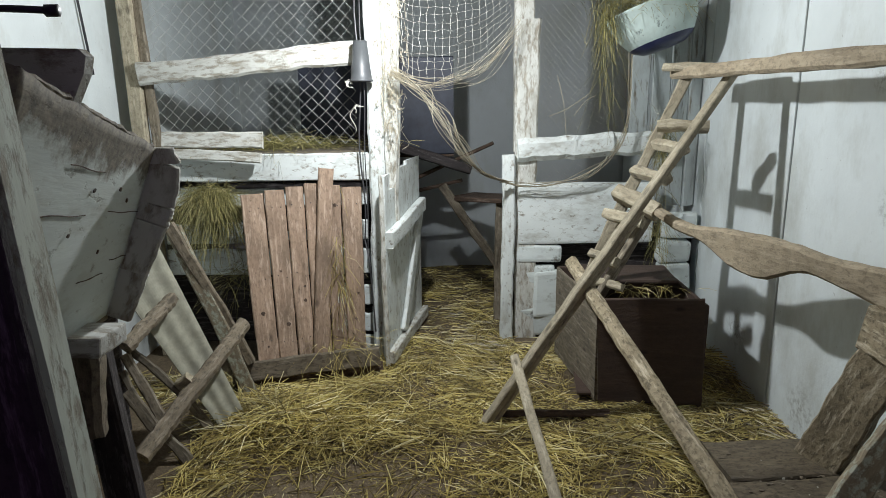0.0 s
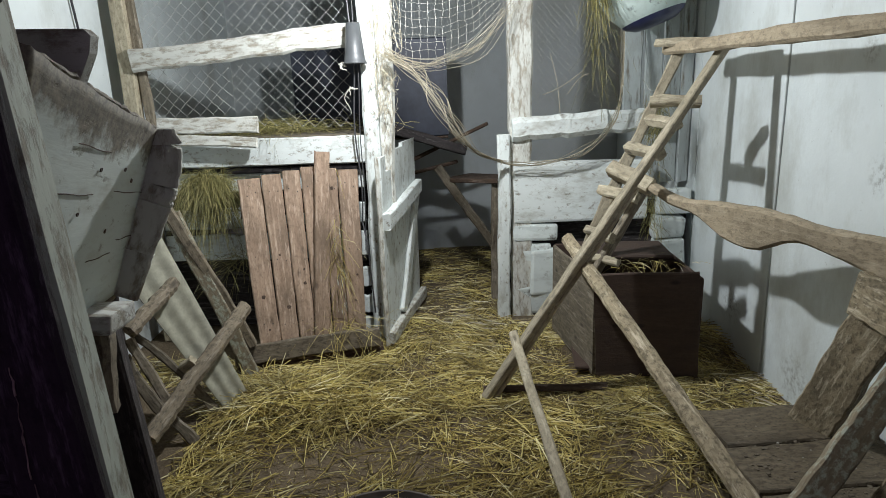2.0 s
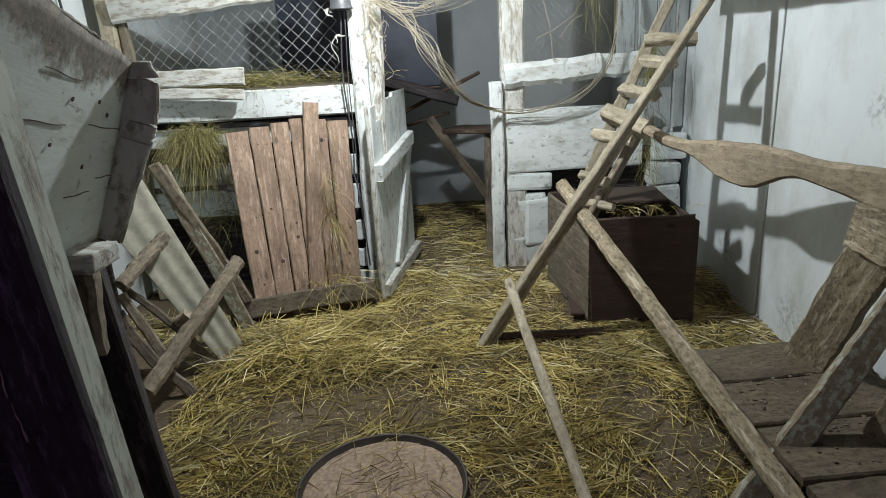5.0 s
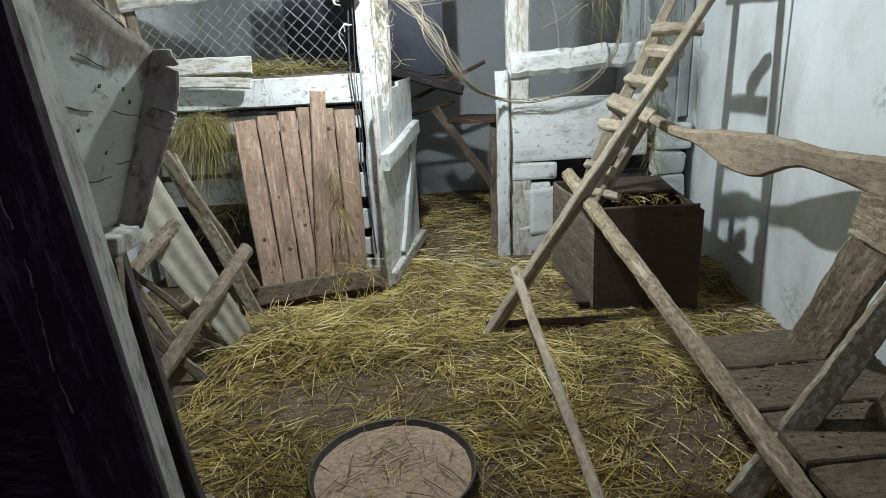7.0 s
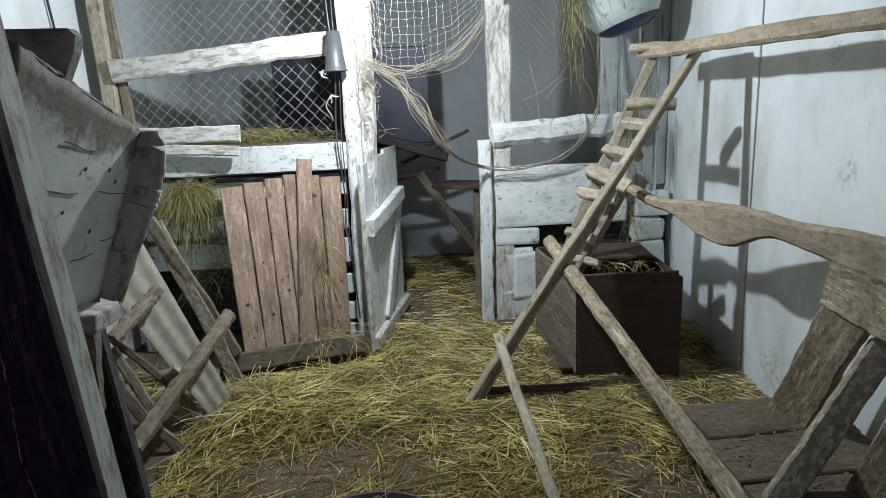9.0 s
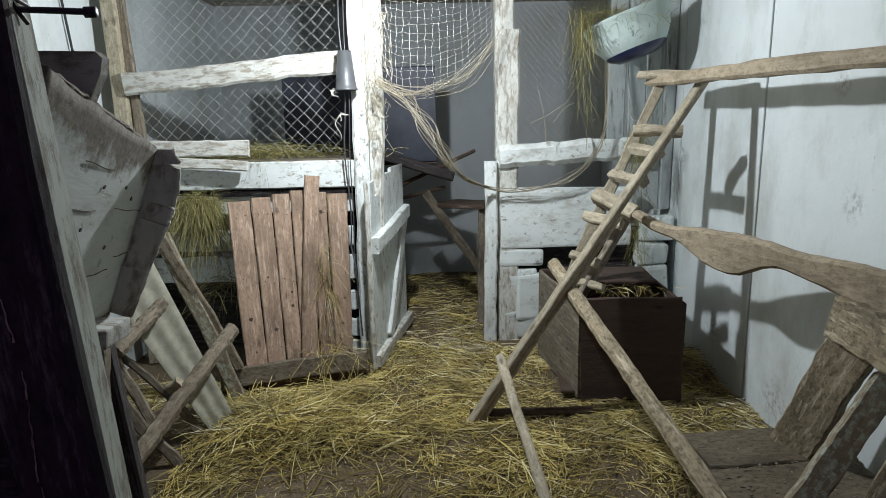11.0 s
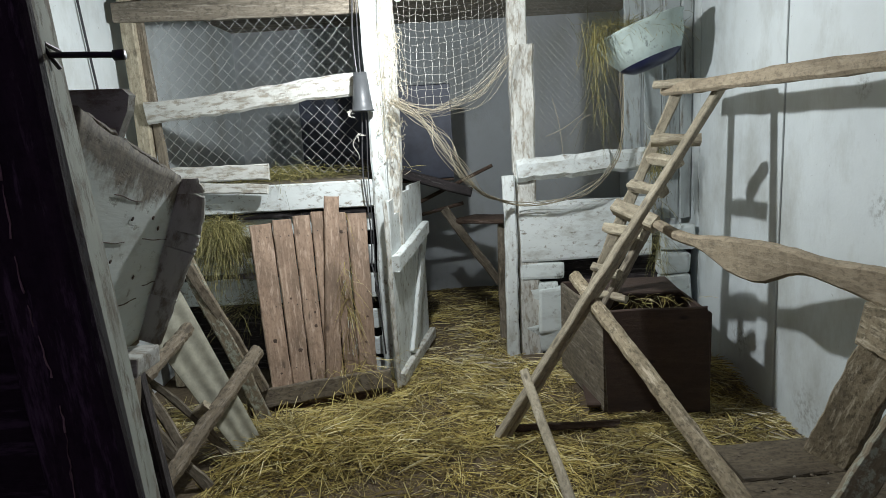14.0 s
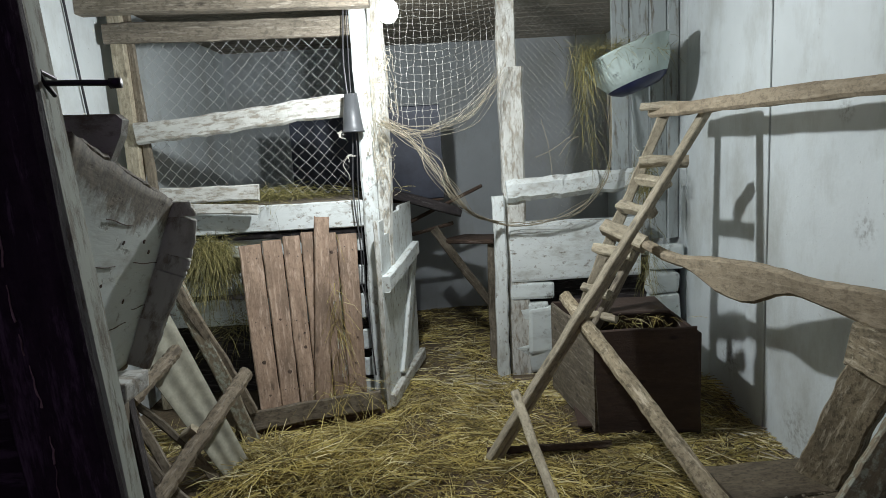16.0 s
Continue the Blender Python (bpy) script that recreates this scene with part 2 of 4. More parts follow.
M_TAN = timber("dirty_tan_board", (0.43, 0.36, 0.255), (0.31, 0.255, 0.175), (0.14, 0.113, 0.074), 0.65, crust=0.6, pale=0.25, grain=(6, 14))
M_POLE = timber("earthy_pole", (0.245, 0.205, 0.148), (0.14, 0.115, 0.082), (0.075, 0.06, 0.043), 0.7, crust=0.85, pale=0.35, grain=(14, 22))
M_FOUL = timber("fouled_plank", (0.225, 0.182, 0.122), (0.125, 0.10, 0.066), (0.06, 0.048, 0.032), 0.8, crust=0.8, pale=0.15, grain=(8, 30))
M_DARKWOOD = timber("dark_brown_wood", (0.115, 0.072, 0.048), (0.05, 0.032, 0.022), (0.03, 0.022, 0.016), 0.5)
# near-black wood, also for sheets that stand in for shade
M_SHADE_BLACKWOOD = timber("black_wood_and_shade", (0.05, 0.040, 0.040), (0.018, 0.015, 0.016), (0.01, 0.01, 0.01), 0.5)
def hopper_mat():
    """Grey wash over boards, with a brown crust of feed dust that thins out below the sloping rim."""
    m = limewash("grey_washed_boards", (0.66, 0.72, 0.69), (0.34, 0.33, 0.27), 0.36, (10, 18, 18), True, (0.28, 0.26, 0.19), 0.6)
    nt = m.node_tree
    p = nt.nodes["Principled BSDF"]
    old = p.inputs["Base Color"].links[0].from_socket
    v = coords(nt, False, (1, 1, 1))
    dot = nt.nodes.new("ShaderNodeVectorMath")
    dot.operation = "DOT_PRODUCT"
    dot.inputs[1].default_value = (0, 0.23, 1)
    nt.links.new(v, dot.inputs[0])
    down = add(nt, "ShaderNodeMapRange")
    down.inputs["From Min"].default_value, down.inputs["From Max"].default_value = 1.27, 1.42
    nt.links.new(dot.outputs["Value"], down.inputs["Value"])
    both = nt.nodes.new("ShaderNodeMath")
    both.operation = "ADD"
    nt.links.new(down.outputs[0], both.inputs[0])
    nt.links.new(noise_of(nt, v, 14, 7, 0.7), both.inputs[1])
    mask = ramp(nt, both.outputs[0], [(0.80, (0, 0, 0)), (1.0, (0.92,) * 3)])
    tone = ramp(nt, noise_of(nt, v, 60, 5, 0.7), [(0.35, (0.075, 0.058, 0.04)), (0.65, (0.235, 0.20, 0.145))])
    nt.links.new(mixc(nt, mask, old, tone), p.inputs["Base Color"])
    return m


M_HOPPER = hopper_mat()
M_END = limewash("dull_grey_board", (0.60, 0.61, 0.56), (0.36, 0.325, 0.26), 0.47, (7, 16, 16), True, (0.17, 0.145, 0.105), 0.8)
M_RIM = timber("crusted_board", (0.27, 0.235, 0.175), (0.15, 0.128, 0.095), (0.08, 0.066, 0.047), 0.7, crust=0.7, pale=0.3, grain=(16, 24))
M_JAMB = limewash("grey_green_worn_paint", (0.37, 0.40, 0.345), (0.24, 0.215, 0.165), 0.44, (9, 16, 16), True, (0.15, 0.13, 0.09), 0.7)
M_CRATE = timber("smooth_brown_board", (0.085, 0.052, 0.037), (0.055, 0.034, 0.025), (0.035, 0.024, 0.018), 0.5, crust=0.25, pale=0.06, grain=(2, 16))
M_GREYBOARD = limewash("grey_upright_boards", (0.40, 0.44, 0.44), (0.22, 0.20, 0.16), 0.40, (3, 22, 22))
M_WALL = plaster_mat("whitewashed_wall", (0.72, 0.78, 0.79), 0.55, [((1.525, 2.22, 1.07), 0.085), ((1.525, 2.35, 1.5), 0.06), ((1.525, 3.25, 0.25), 0.14), ((1.525, 2.6, 0.12), 0.15)])
M_GREYWALL = plaster_mat("grey_wall", (0.50, 0.54, 0.56), 0.35)
M_CEIL = timber("ceiling_board", (0.33, 0.29, 0.225), (0.17, 0.145, 0.11), (0.09, 0.08, 0.06), 0.5)
M_EARTH = earth("trodden_earth")
M_STRAW = stalks("straw", [(0.0, (0.058, 0.043, 0.014)), (0.22, (0.21, 0.155, 0.045)), (0.5, (0.50, 0.395, 0.12)), (0.85, (0.70, 0.60, 0.225)), (1.0, (0.92, 0.86, 0.55))], 0.36, 0.5)
M_HAY = stalks("hay", [(0.0, (0.06, 0.058, 0.018)), (0.5, (0.19, 0.175, 0.055)), (1.0, (0.42, 0.36, 0.15))])
M_WIRE = plain("galvanised_wire", (0.50, 0.51, 0.49), 0.6, 0.25, 0.3)
M_TWINE = stalks("twine", [(0.0, (0.28, 0.245, 0.175)), (1.0, (0.52, 0.475, 0.37))], 0.9)
M_NET = stalks("net_cord", [(0.0, (0.36, 0.35, 0.31)), (1.0, (0.56, 0.55, 0.50))], 0.8)
M_IRON = plain("black_iron", (0.035, 0.035, 0.04), 0.5, 0.6, 0.4)
M_SLATE = plain("asbestos_sheet", (0.33, 0.325, 0.26), 0.9, 0, 0.3, 22, 0.3)
M_CUP = plain("grey_plastic", (0.065, 0.07, 0.075), 0.45, 0, 0.15, 10, 0.05)
M_ENAMEL = limewash("chipped_enamel", (0.50, 0.60, 0.57), (0.05, 0.05, 0.06), 0.335, (9, 9, 9), False)
M_BLUE = plain("dark_blue_enamel", (0.02, 0.025, 0.07), 0.3)
M_TIN = plain("rusty_tin", (0.055, 0.045, 0.038), 0.6, 0.5, 0.4)
M_GRAIN = plain("mash", (0.33, 0.25, 0.18), 0.95, 0, 0.5, 60, 0.8)
M_CABLE = plain("cable", (0.05, 0.05, 0.055), 0.5, 0, 0.1)
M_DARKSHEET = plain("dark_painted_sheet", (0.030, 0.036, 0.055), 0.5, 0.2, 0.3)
M_BULB, nt_, p_ = nodes_of("lit_bulb")
p_.inputs["Emission Color"].default_value = (0.92, 0.97, 1.0, 1)
p_.inputs["Emission Strength"].default_value = 60


# ---- ground ----
def ground_z(x, y):
    z = 0.012 * noise.noise(Vector((x * 2.1, y * 2.1, 0))) + 0.008 * noise.noise(Vector((x * 7, y * 7, 3)))
    z += 0.06 * math.exp(-(((x + 0.78) / 0.34) ** 2 + ((y - 2.68) / 0.24) ** 2))
    z += 0.045 * math.exp(-(((x + 0.42) / 0.16) ** 2 + ((y - 3.0) / 0.12) ** 2))
    z += 0.06 * math.exp(-(((x - 1.38) / 0.16) ** 2 + ((y - 3.35) / 0.20) ** 2))
    return z - 0.008


def ground():
    bm = bmesh.new()
    nx, ny = 96, 150
    x0, x1, y0, y1 = -2.6, 2.0, -1.6, 5.9
    g = [[bm.verts.new((x0 + (x1 - x0) * i / nx, y0 + (y1 - y0) * j / ny, 0)) for j in range(ny + 1)] for i in range(nx + 1)]
    for row in g:
        for v in row:
            v.co.z = ground_z(v.co.x, v.co.y)
    for i in range(nx):
        for j in range(ny):
            bm.faces.new((g[i][j], g[i + 1][j], g[i + 1][j + 1], g[i][j + 1]))
    lo = [bm.verts.new((x, y, -0.15)) for x, y in ((x0, y0), (x1, y0), (x1, y1), (x0, y1))]
    bm.faces.new(lo[::-1])
    ob = obj("floor", bm, M_EARTH, smooth=True)
    tagged(ob, "trodden brown earth floor under loose yellow straw", "floor", kind="structure")


ground()


def slab(name, lo, hi, mat, label, category):
    ob = obj(name, block(lo, hi, 0.004, 0.0), mat, origin=((lo[0] + hi[0]) / 2, (lo[1] + hi[1]) / 2, lo[2]))
    return tagged(ob, label, category, kind="structure")


# right wall: whitewashed wide boards with open joints over a backing
XR = 1.525
wr = slab("wall_right", (XR + 0.03, -1.5, -0.1), (XR + 0.13, 5.9, 2.45), M_SHADE_BLACKWOOD, "whitewashed board wall with dark vertical joints", "wall")
edges = [0.78, 1.72, 2.895, 3.86, 4.80, 5.66]
for a, b in zip(edges, edges[1:]):
    part("board", block((XR + R.uniform(0, 0.004), a + 0.004, -0.05), (XR + 0.034, b - 0.004, 2.40), 0.006, 0.002), M_WALL, wr)
slab("wall_left", (-1.95, 0.7, -0.1), (-1.80, 5.9, 2.45), M_WALL, "whitewashed plaster wall", "wall")
slab("wall_back", (-1.95, 5.66, -0.1), (XR + 0.1, 5.80, 2.45), M_GREYWALL, "grey limewashed back wall of the coop", "wall")
# doorway walls: the shade of their unlit side is put into the colour
slab("wall_entrance", (-1.95, 0.72, -0.1), (-0.50, 0.80, 2.45), M_SHADE_BLACKWOOD, "board wall beside the doorway, coloured black like its unlit side", "wall")
slab("wall_entrance_right", (0.80, 0.60, -0.1), (XR + 0.03, 0.76, 2.45), M_SHADE_BLACKWOOD, "board wall beside the doorway, coloured black like its unlit side", "wall")
slab("wall_passage_left", (-1.5, -1.4, -0.1), (-1.4, 0.72, 2.45), M_SHADE_BLACKWOOD, "dark passage wall outside the doorway", "wall")


def ceiling():
    bm = bmesh.new()
    y = 0.55
    while y < 5.8:
        w = R.uniform(0.15, 0.2)
        plank((-1.95, y + w / 2, 2.36 + R.uniform(0, 0.004)), (XR + 0.1, y + w / 2, 2.36), w - 0.004, 0.03, (0, 0, -1), 6, 0.002, 0.004, bm=bm)
        y += w
    block((-2, 0.55, 2.38), (XR + 0.15, 5.9, 2.5), 0.005, 0, bm=bm)
    tagged(obj("ceiling", bm, M_CEIL, origin=(0, 2, 2.36)), "grey board ceiling", "ceiling", kind="structure")


ceiling()


rod = obj("wall_rod", tube([(-1.785, 3.26, 2.30), (-1.783, 3.30, 2.0), (-1.78, 3.36, 1.6)], 0.006, 6), M_IRON, origin=(-1.78, 3.3, 1.6))
tagged(rod, "thin black rod on the whitewashed wall", "rod")


def single(name, bm, mat, base, label, category, group="", kind=""):
    return tagged(obj(name, bm, mat, origin=base), label, category, group, kind)


# ---- entrance ----
jamb = thing("door_jamb", (-0.41, 0.7, 0), "grey worn door jamb with flaking limewash", "door jamb")
part("post", plank((-0.334, 0.70, -0.05), (-0.494, 0.70, 2.36), 0.105, 0.045, (1, 0.36, 0), 24, 0.003, 0.006), M_JAMB, jamb)
# near-black colour stands in for the jamb's unlit outer face
part("stop_board", plank((-0.337, 0.638, -0.05), (-0.497, 0.638, 2.36), 0.10, 0.02, (0, -1, 0), 12, 0.003), M_SHADE_BLACKWOOD, jamb)
for k in range(9):
    z0 = 0.96 + 0.055 * k + R.uniform(-0.01, 0.01)
    pts = [(-0.352 - 0.0678 * z + 0.005 * math.sin(z * 23) + R.uniform(-0.0015, 0.0015), 0.6275, z) for z in [z0 + 0.008 * j for j in range(R.randint(4, 8))]]
    part("splinter", tube(pts, 0.0012, 4, jitter=0.6, taper=0.4), M_PALEWOOD, jamb, "torn splinter along a crack")
hook = thing("door_hook", (-0.40, 0.70, 1.52), "black iron hook latch on the door jamb", "hook")
part("staple", tube([(-0.415, 0.715, 1.535), (-0.413, 0.685, 1.54), (-0.409, 0.68, 1.53), (-0.409, 0.70, 1.515)], 0.0025), M_IRON, hook, smooth=True)
part("bar", tube([(-0.43, 0.665, 1.505), (-0.412, 0.685, 1.527), (-0.37, 0.69, 1.526), (-0.335, 0.69, 1.524)], 0.0034), M_IRON, hook, smooth=True)
part("knob", tube([(-0.342, 0.69, 1.524), (-0.331, 0.69, 1.524)], 0.006, 8), M_IRON, hook, smooth=True)


# ---- mesh partition of the pen on the left ----
YP = 3.56
pen = thing("mesh_partition", (-1.0, YP, 0), "whitewashed timber frame with chain-link mesh", "partition")
part("stile", plank((-1.66, YP + 0.03, 0), (-1.70, YP + 0.03, 2.36), 0.075, 0.06, (0, -1, 0), 12), M_PALEWOOD, pen)
part("stile", plank((-1.60, YP + 0.05, 1.1), (-1.655, YP + 0.05, 2.36), 0.05, 0.03, (0, -1, 0), 12), M_GREYWOOD, pen)
part("top_beam", plank((-1.80, 3.42, 2.285), (-0.30, 3.42, 2.255), 0.14, 0.09, (0, -1, 0), 14), M_CEIL, pen)
part("top_rail", plank((-1.75, YP, 2.145), (-0.36, YP, 2.12), 0.105, 0.04, (0, -1, 0), 12), M_CEIL, pen)
part("beam", plank((-1.64, YP, 1.61), (-0.46, YP, 1.705), 0.115, 0.075, (0, -1, -0.1), 16, 0.006, 0.014), M_WORN, pen, "whitewashed beam with flaking paint")
part("rail", plank((-1.66, YP, 1.10), (-0.42, YP, 1.105), 0.15, 0.035, (0, -1, 0), 14), M_WHITE, pen, "white painted board rail")
part("post", plank((-0.385, YP, -0.02), (-0.375, YP, 2.36), 0.085, 0.09, (0, -1, 0), 20, 0.006, 0.012), M_WHITE, pen)
part("post", plank((-0.350, YP + 0.10, 0.0), (-0.285, YP + 0.06, 2.36), 0.10, 0.09, (0.3, -1, 0), 18, 0.009, 0.02), M_WORN, pen, "old post with peeling limewash")


def chain_link(x0, x1, z0, z1, y, cell):
    bm = bmesh.new()
    n = int((x1 - x0) / cell)
    rows = int((z1 - z0) / cell)
    for i in range(n):
        pts = []
        for k in range(rows + 1):
            x = x0 + (i + 0.5) * cell + (cell * 0.51 if (k + i) % 2 else -cell * 0.51)
            if not x0 - 0.02 < x < x1 + 0.02:
                x = min(max(x, x0), x1)
            zz = z0 + k * cell
            zz += 0.012 * math.sin(x * 5 + 1) * (1 - k / rows)
            pts.append((x + 0.004 * math.sin(zz * 9 + i), y + (0.0025 if (k % 2) else -0.0025) + 0.012 * math.sin(3 * x) * math.sin(4 * zz), zz))
        tube(pts, 0.0013, 4, bm, False)
    return bm


ob = part("chain_link", chain_link(-1.61, -0.46, 1.235, 2.12, YP + 0.055, 0.035), M_WIRE, pen, "sagging galvanised chain-link mesh")
tagged(ob, kind="stuff")

# shelf planks resting above the white rail
for (a, b, w, t, m) in (((-1.52, 3.48, 1.265), (-0.985, 3.50, 1.255), 0.085, 0.03, M_WORN), ((-1.56, 3.47, 1.195), (-0.99, 3.47, 1.165), 0.055, 0.03, M_WORN)):
    single("shelf_plank", plank(a, b, w, t, (0, -1, 0.15), 10), m, a, "whitewashed plank end at the hay shelf", "plank", "planks at the hay shelf")

# hay shelf inside the pen
single("hay_shelf", plank((-1.78, 3.98, 1.17), (-0.45, 3.98, 1.17), 0.75, 0.03, (0, 0, 1), 8), M_GREYWOOD, (-1.1, 3.98, 1.17), "grey board shelf in the pen", "shelf")
inner = thing("nest_box", (-0.8, 4.5, 0.9), "dark painted nest box hung inside the pen", "nest box")
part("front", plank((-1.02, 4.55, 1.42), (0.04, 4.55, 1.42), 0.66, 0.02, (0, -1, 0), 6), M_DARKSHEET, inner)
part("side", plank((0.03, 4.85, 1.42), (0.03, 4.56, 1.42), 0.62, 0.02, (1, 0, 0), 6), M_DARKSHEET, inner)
part("slope_board", plank((-0.62, 4.45, 1.24), (0.16, 4.45, 0.99), 0.07, 0.03, (0, -1, 0.5), 8), M_SHADE_BLACKWOOD, inner)
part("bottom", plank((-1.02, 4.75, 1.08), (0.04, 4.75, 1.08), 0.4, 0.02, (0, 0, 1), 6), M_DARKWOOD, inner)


# ---- plank door leaning at the pen ----
door = thing("plank_door", (-0.75, 3.3, 0.1), "reddish-brown plank door leaning against the pen", "door")
bl, br = Vector((-0.987, 3.13, 0.13)), Vector((-0.446, 3.33, 0.10))
tl, tr = Vector((-1.102, 3.40, 0.984)), Vector((-0.465, 3.52, 1.010))
nrm = (br - bl).cross(tl - bl).normalized()
nrm = nrm if nrm.y < 0 else -nrm


def on_door(f, h, o=0.0):
    """A point of the door: f across, h up, o in front of it."""
    return bl.lerp(br, f).lerp(tl.lerp(tr, f), h) + nrm * o


widths, tops = [0.115, 0.10, 0.09, 0.095, 0.085, 0.105], [0.985, 1.0, 1.012, 1.02, 1.005, 0.985]
f = 0.0
for k, (w, h) in enumerate(zip(widths, tops)):
    g = f + w / sum(widths)
    m = (f + g) / 2
    wb, wt = (g - f) * (br - bl).length - 0.006, (g - f) * (tr - tl).length - 0.006
    board = part("plank", plank(on_door(m, 0), on_door(m, h), wb, 0.024, nrm, 12, 0.002, 0.005, wt / wb), M_BROWN, door)
    for hh in (0.12, 0.5, 0.9):
        for side in (-0.02, 0.025):
            p = on_door(m, hh + R.uniform(-0.02, 0.02), 0.011) + (br - bl).normalized() * side
            part("nail", tube([p, p + nrm * 0.003], 0.003, 6), M_IRON, board, "dark nail head")
    for _ in range(2):
        p = on_door(m + R.uniform(-0.03, 0.03), R.uniform(0.08, 0.95), 0.0115)
        part("knot", tube([p, p + nrm * 0.0015], R.uniform(0.005, 0.011), 9, jitter=0.25), M_DARKWOOD, board, "dark knot in the wood")
    f = g
for _ in range(16):
    u, h = R.uniform(0.735, 0.85), R.uniform(0.12, 0.68)
    L = R.uniform(0.02, 0.10)
    part("drip", tube([on_door(u + 0.004 * math.sin(9 * k), h + L * k / 5, 0.0125) for k in range(6)], R.uniform(0.0015, 0.0035), 5, jitter=0.4, taper=0.5), M_NET, door, "dried white dropping streak")
part("cover_plank", plank(on_door(0.565, 0.0, 0.024), on_door(0.705, 1.10, 0.024), 0.082, 0.024, nrm, 14, 0.002), M_BROWN, door, "lighter brown cover plank")
for h in (0.2, 0.8):
    part("ledge", plank(on_door(0.01, h, -0.026), on_door(0.99, h, -0.026), 0.07, 0.02, nrm, 6), M_DARKWOOD, door)
sill = thing("sill", (-0.72, 3.25, 0), "dark wet sill board on the straw", "sill")
part("board", plank((-1.10, 3.075, 0.098), (-0.37, 3.285, 0.105), 0.10, 0.045, (0.2, -1, 0.2), 14), M_POLE, sill)
part("board", plank((-1.10, 3.10, 0.025), (-0.36, 3.32, 0.025), 0.06, 0.04, (0.2, -1, 0.2), 10), M_DARKWOOD, sill)

# whitewashed nest front beside and behind the door
nest = thing("nest_crate", (-1.2, 3.62, 0), "whitewashed boards of the nest under the hay", "nest box")
for (a, b, w) in (((-1.62, 3.63, 0.93), (-0.45, 3.63, 0.93), 0.10), ((-1.62, 3.63, 0.72), (-0.45, 3.63, 0.74), 0.12), ((-1.62, 3.63, 0.55), (-0.45, 3.63, 0.55), 0.15),
                  ((-0.62, 3.63, 0.35), (-0.42, 3.63, 0.35), 0.12), ((-0.62, 3.63, 0.18), (-0.42, 3.63, 0.18), 0.11), ((-0.62, 3.63, 0.05), (-0.42, 3.63, 0.05), 0.10)):
    part("board", plank(a, b, w, 0.03, (0, -1, 0), 8, 0.005), M_WHITE, nest)
# added near-black sheet: paints the shade seen through the board gaps
part("back_board", plank((-1.7, 3.80, 0.5), (-0.42, 3.80, 0.5), 1.0, 0.02, (0, -1, 0), 4), M_SHADE_BLACKWOOD, nest)

# ---- white gate ----
gate = thing("white_gate", (-0.30, 3.5, 0), "small whitewashed plank gate standing open", "gate")
gn = Vector((1, -0.17, 0)).normalized()
def gp(s, z, o=0.0):
    return Vector((-0.335, 3.42, 0)) + Vector((0.14, 0.78, 0)) * s + Vector((0, 0, z)) + gn * o
part("stile", plank(gp(0.02, 0.05), gp(0.02, 1.07), 0.11, 0.03, gn, 10), M_WHITE, gate)
for u, w, h in ((0.20, 0.23, 0.975), (0.47, 0.28, 1.085), (0.80, 0.34, 1.11)):
    part("plank", plank(gp(u, 0.06), gp(u, h), w, 0.022, gn, 10), M_WHITE, gate)
part("bottom_rail", plank(gp(-0.06, 0.055, 0.03), gp(1.02, 0.05, 0.03), 0.075, 0.04, gn, 8), M_WORN, gate, "worn pale bottom rail")
part("middle_rail", plank(gp(-0.04, 0.72, 0.035), gp(0.98, 0.80, 0.035), 0.09, 0.045, gn, 8), M_WHITE, gate)
part("front_leg", plank((-0.335, 3.38, 0.0), (-0.345, 3.40, 1.07), 0.026, 0.045, (0, -1, 0), 26, 0.003), M_WORN, gate, "rotten front edge of the gate")
part("diagonal_brace", plank(gp(0.34, 0.10, 0.024), gp(0.95, 0.76, 0.024), 0.10, 0.026, gn, 8), M_WHITE, gate)

# ---- partition on the right ----
YR = 3.84
rp = thing("low_partition", (0.8, YR, 0), "whitewashed timber and stone partition", "partition")
part("post", plank((0.475, YR + 0.05, -0.02), (0.475, YR + 0.05, 1.9), 0.13, 0.09, (0, -1, 0), 16, 0.008, 0.012), M_WORN, rp)
part("post", plank((0.46, YR + 0.09, 1.15), (0.455, YR + 0.09, 2.36), 0.11, 0.09, (0, -1, 0), 12, 0.006), M_WORN, rp)
part("short_post", plank((0.365, YR, -0.02), (0.37, YR, 1.135), 0.075, 0.07, (0, -1, 0), 14, 0.004, 0.01), M_WHITE, rp)
part("rail", plank((0.42, YR + 0.01, 1.16), (0.98, YR + 0.01, 1.19), 0.135, 0.10, (0, -1, 0), 12, 0.006, 0.035), M_WHITE, rp)
part("rail", plank((0.96, YR + 0.03, 1.185), (1.25, YR + 0.03, 1.20), 0.13, 0.08, (0, -1, 0), 8, 0.005, 0.02), M_WHITE, rp)
part("slab", block((0.43, YR - 0.005, 0.60), (1.24, YR + 0.05, 0.965), 0.02, 0.012), M_WHITE, rp, "broad whitewashed slab")
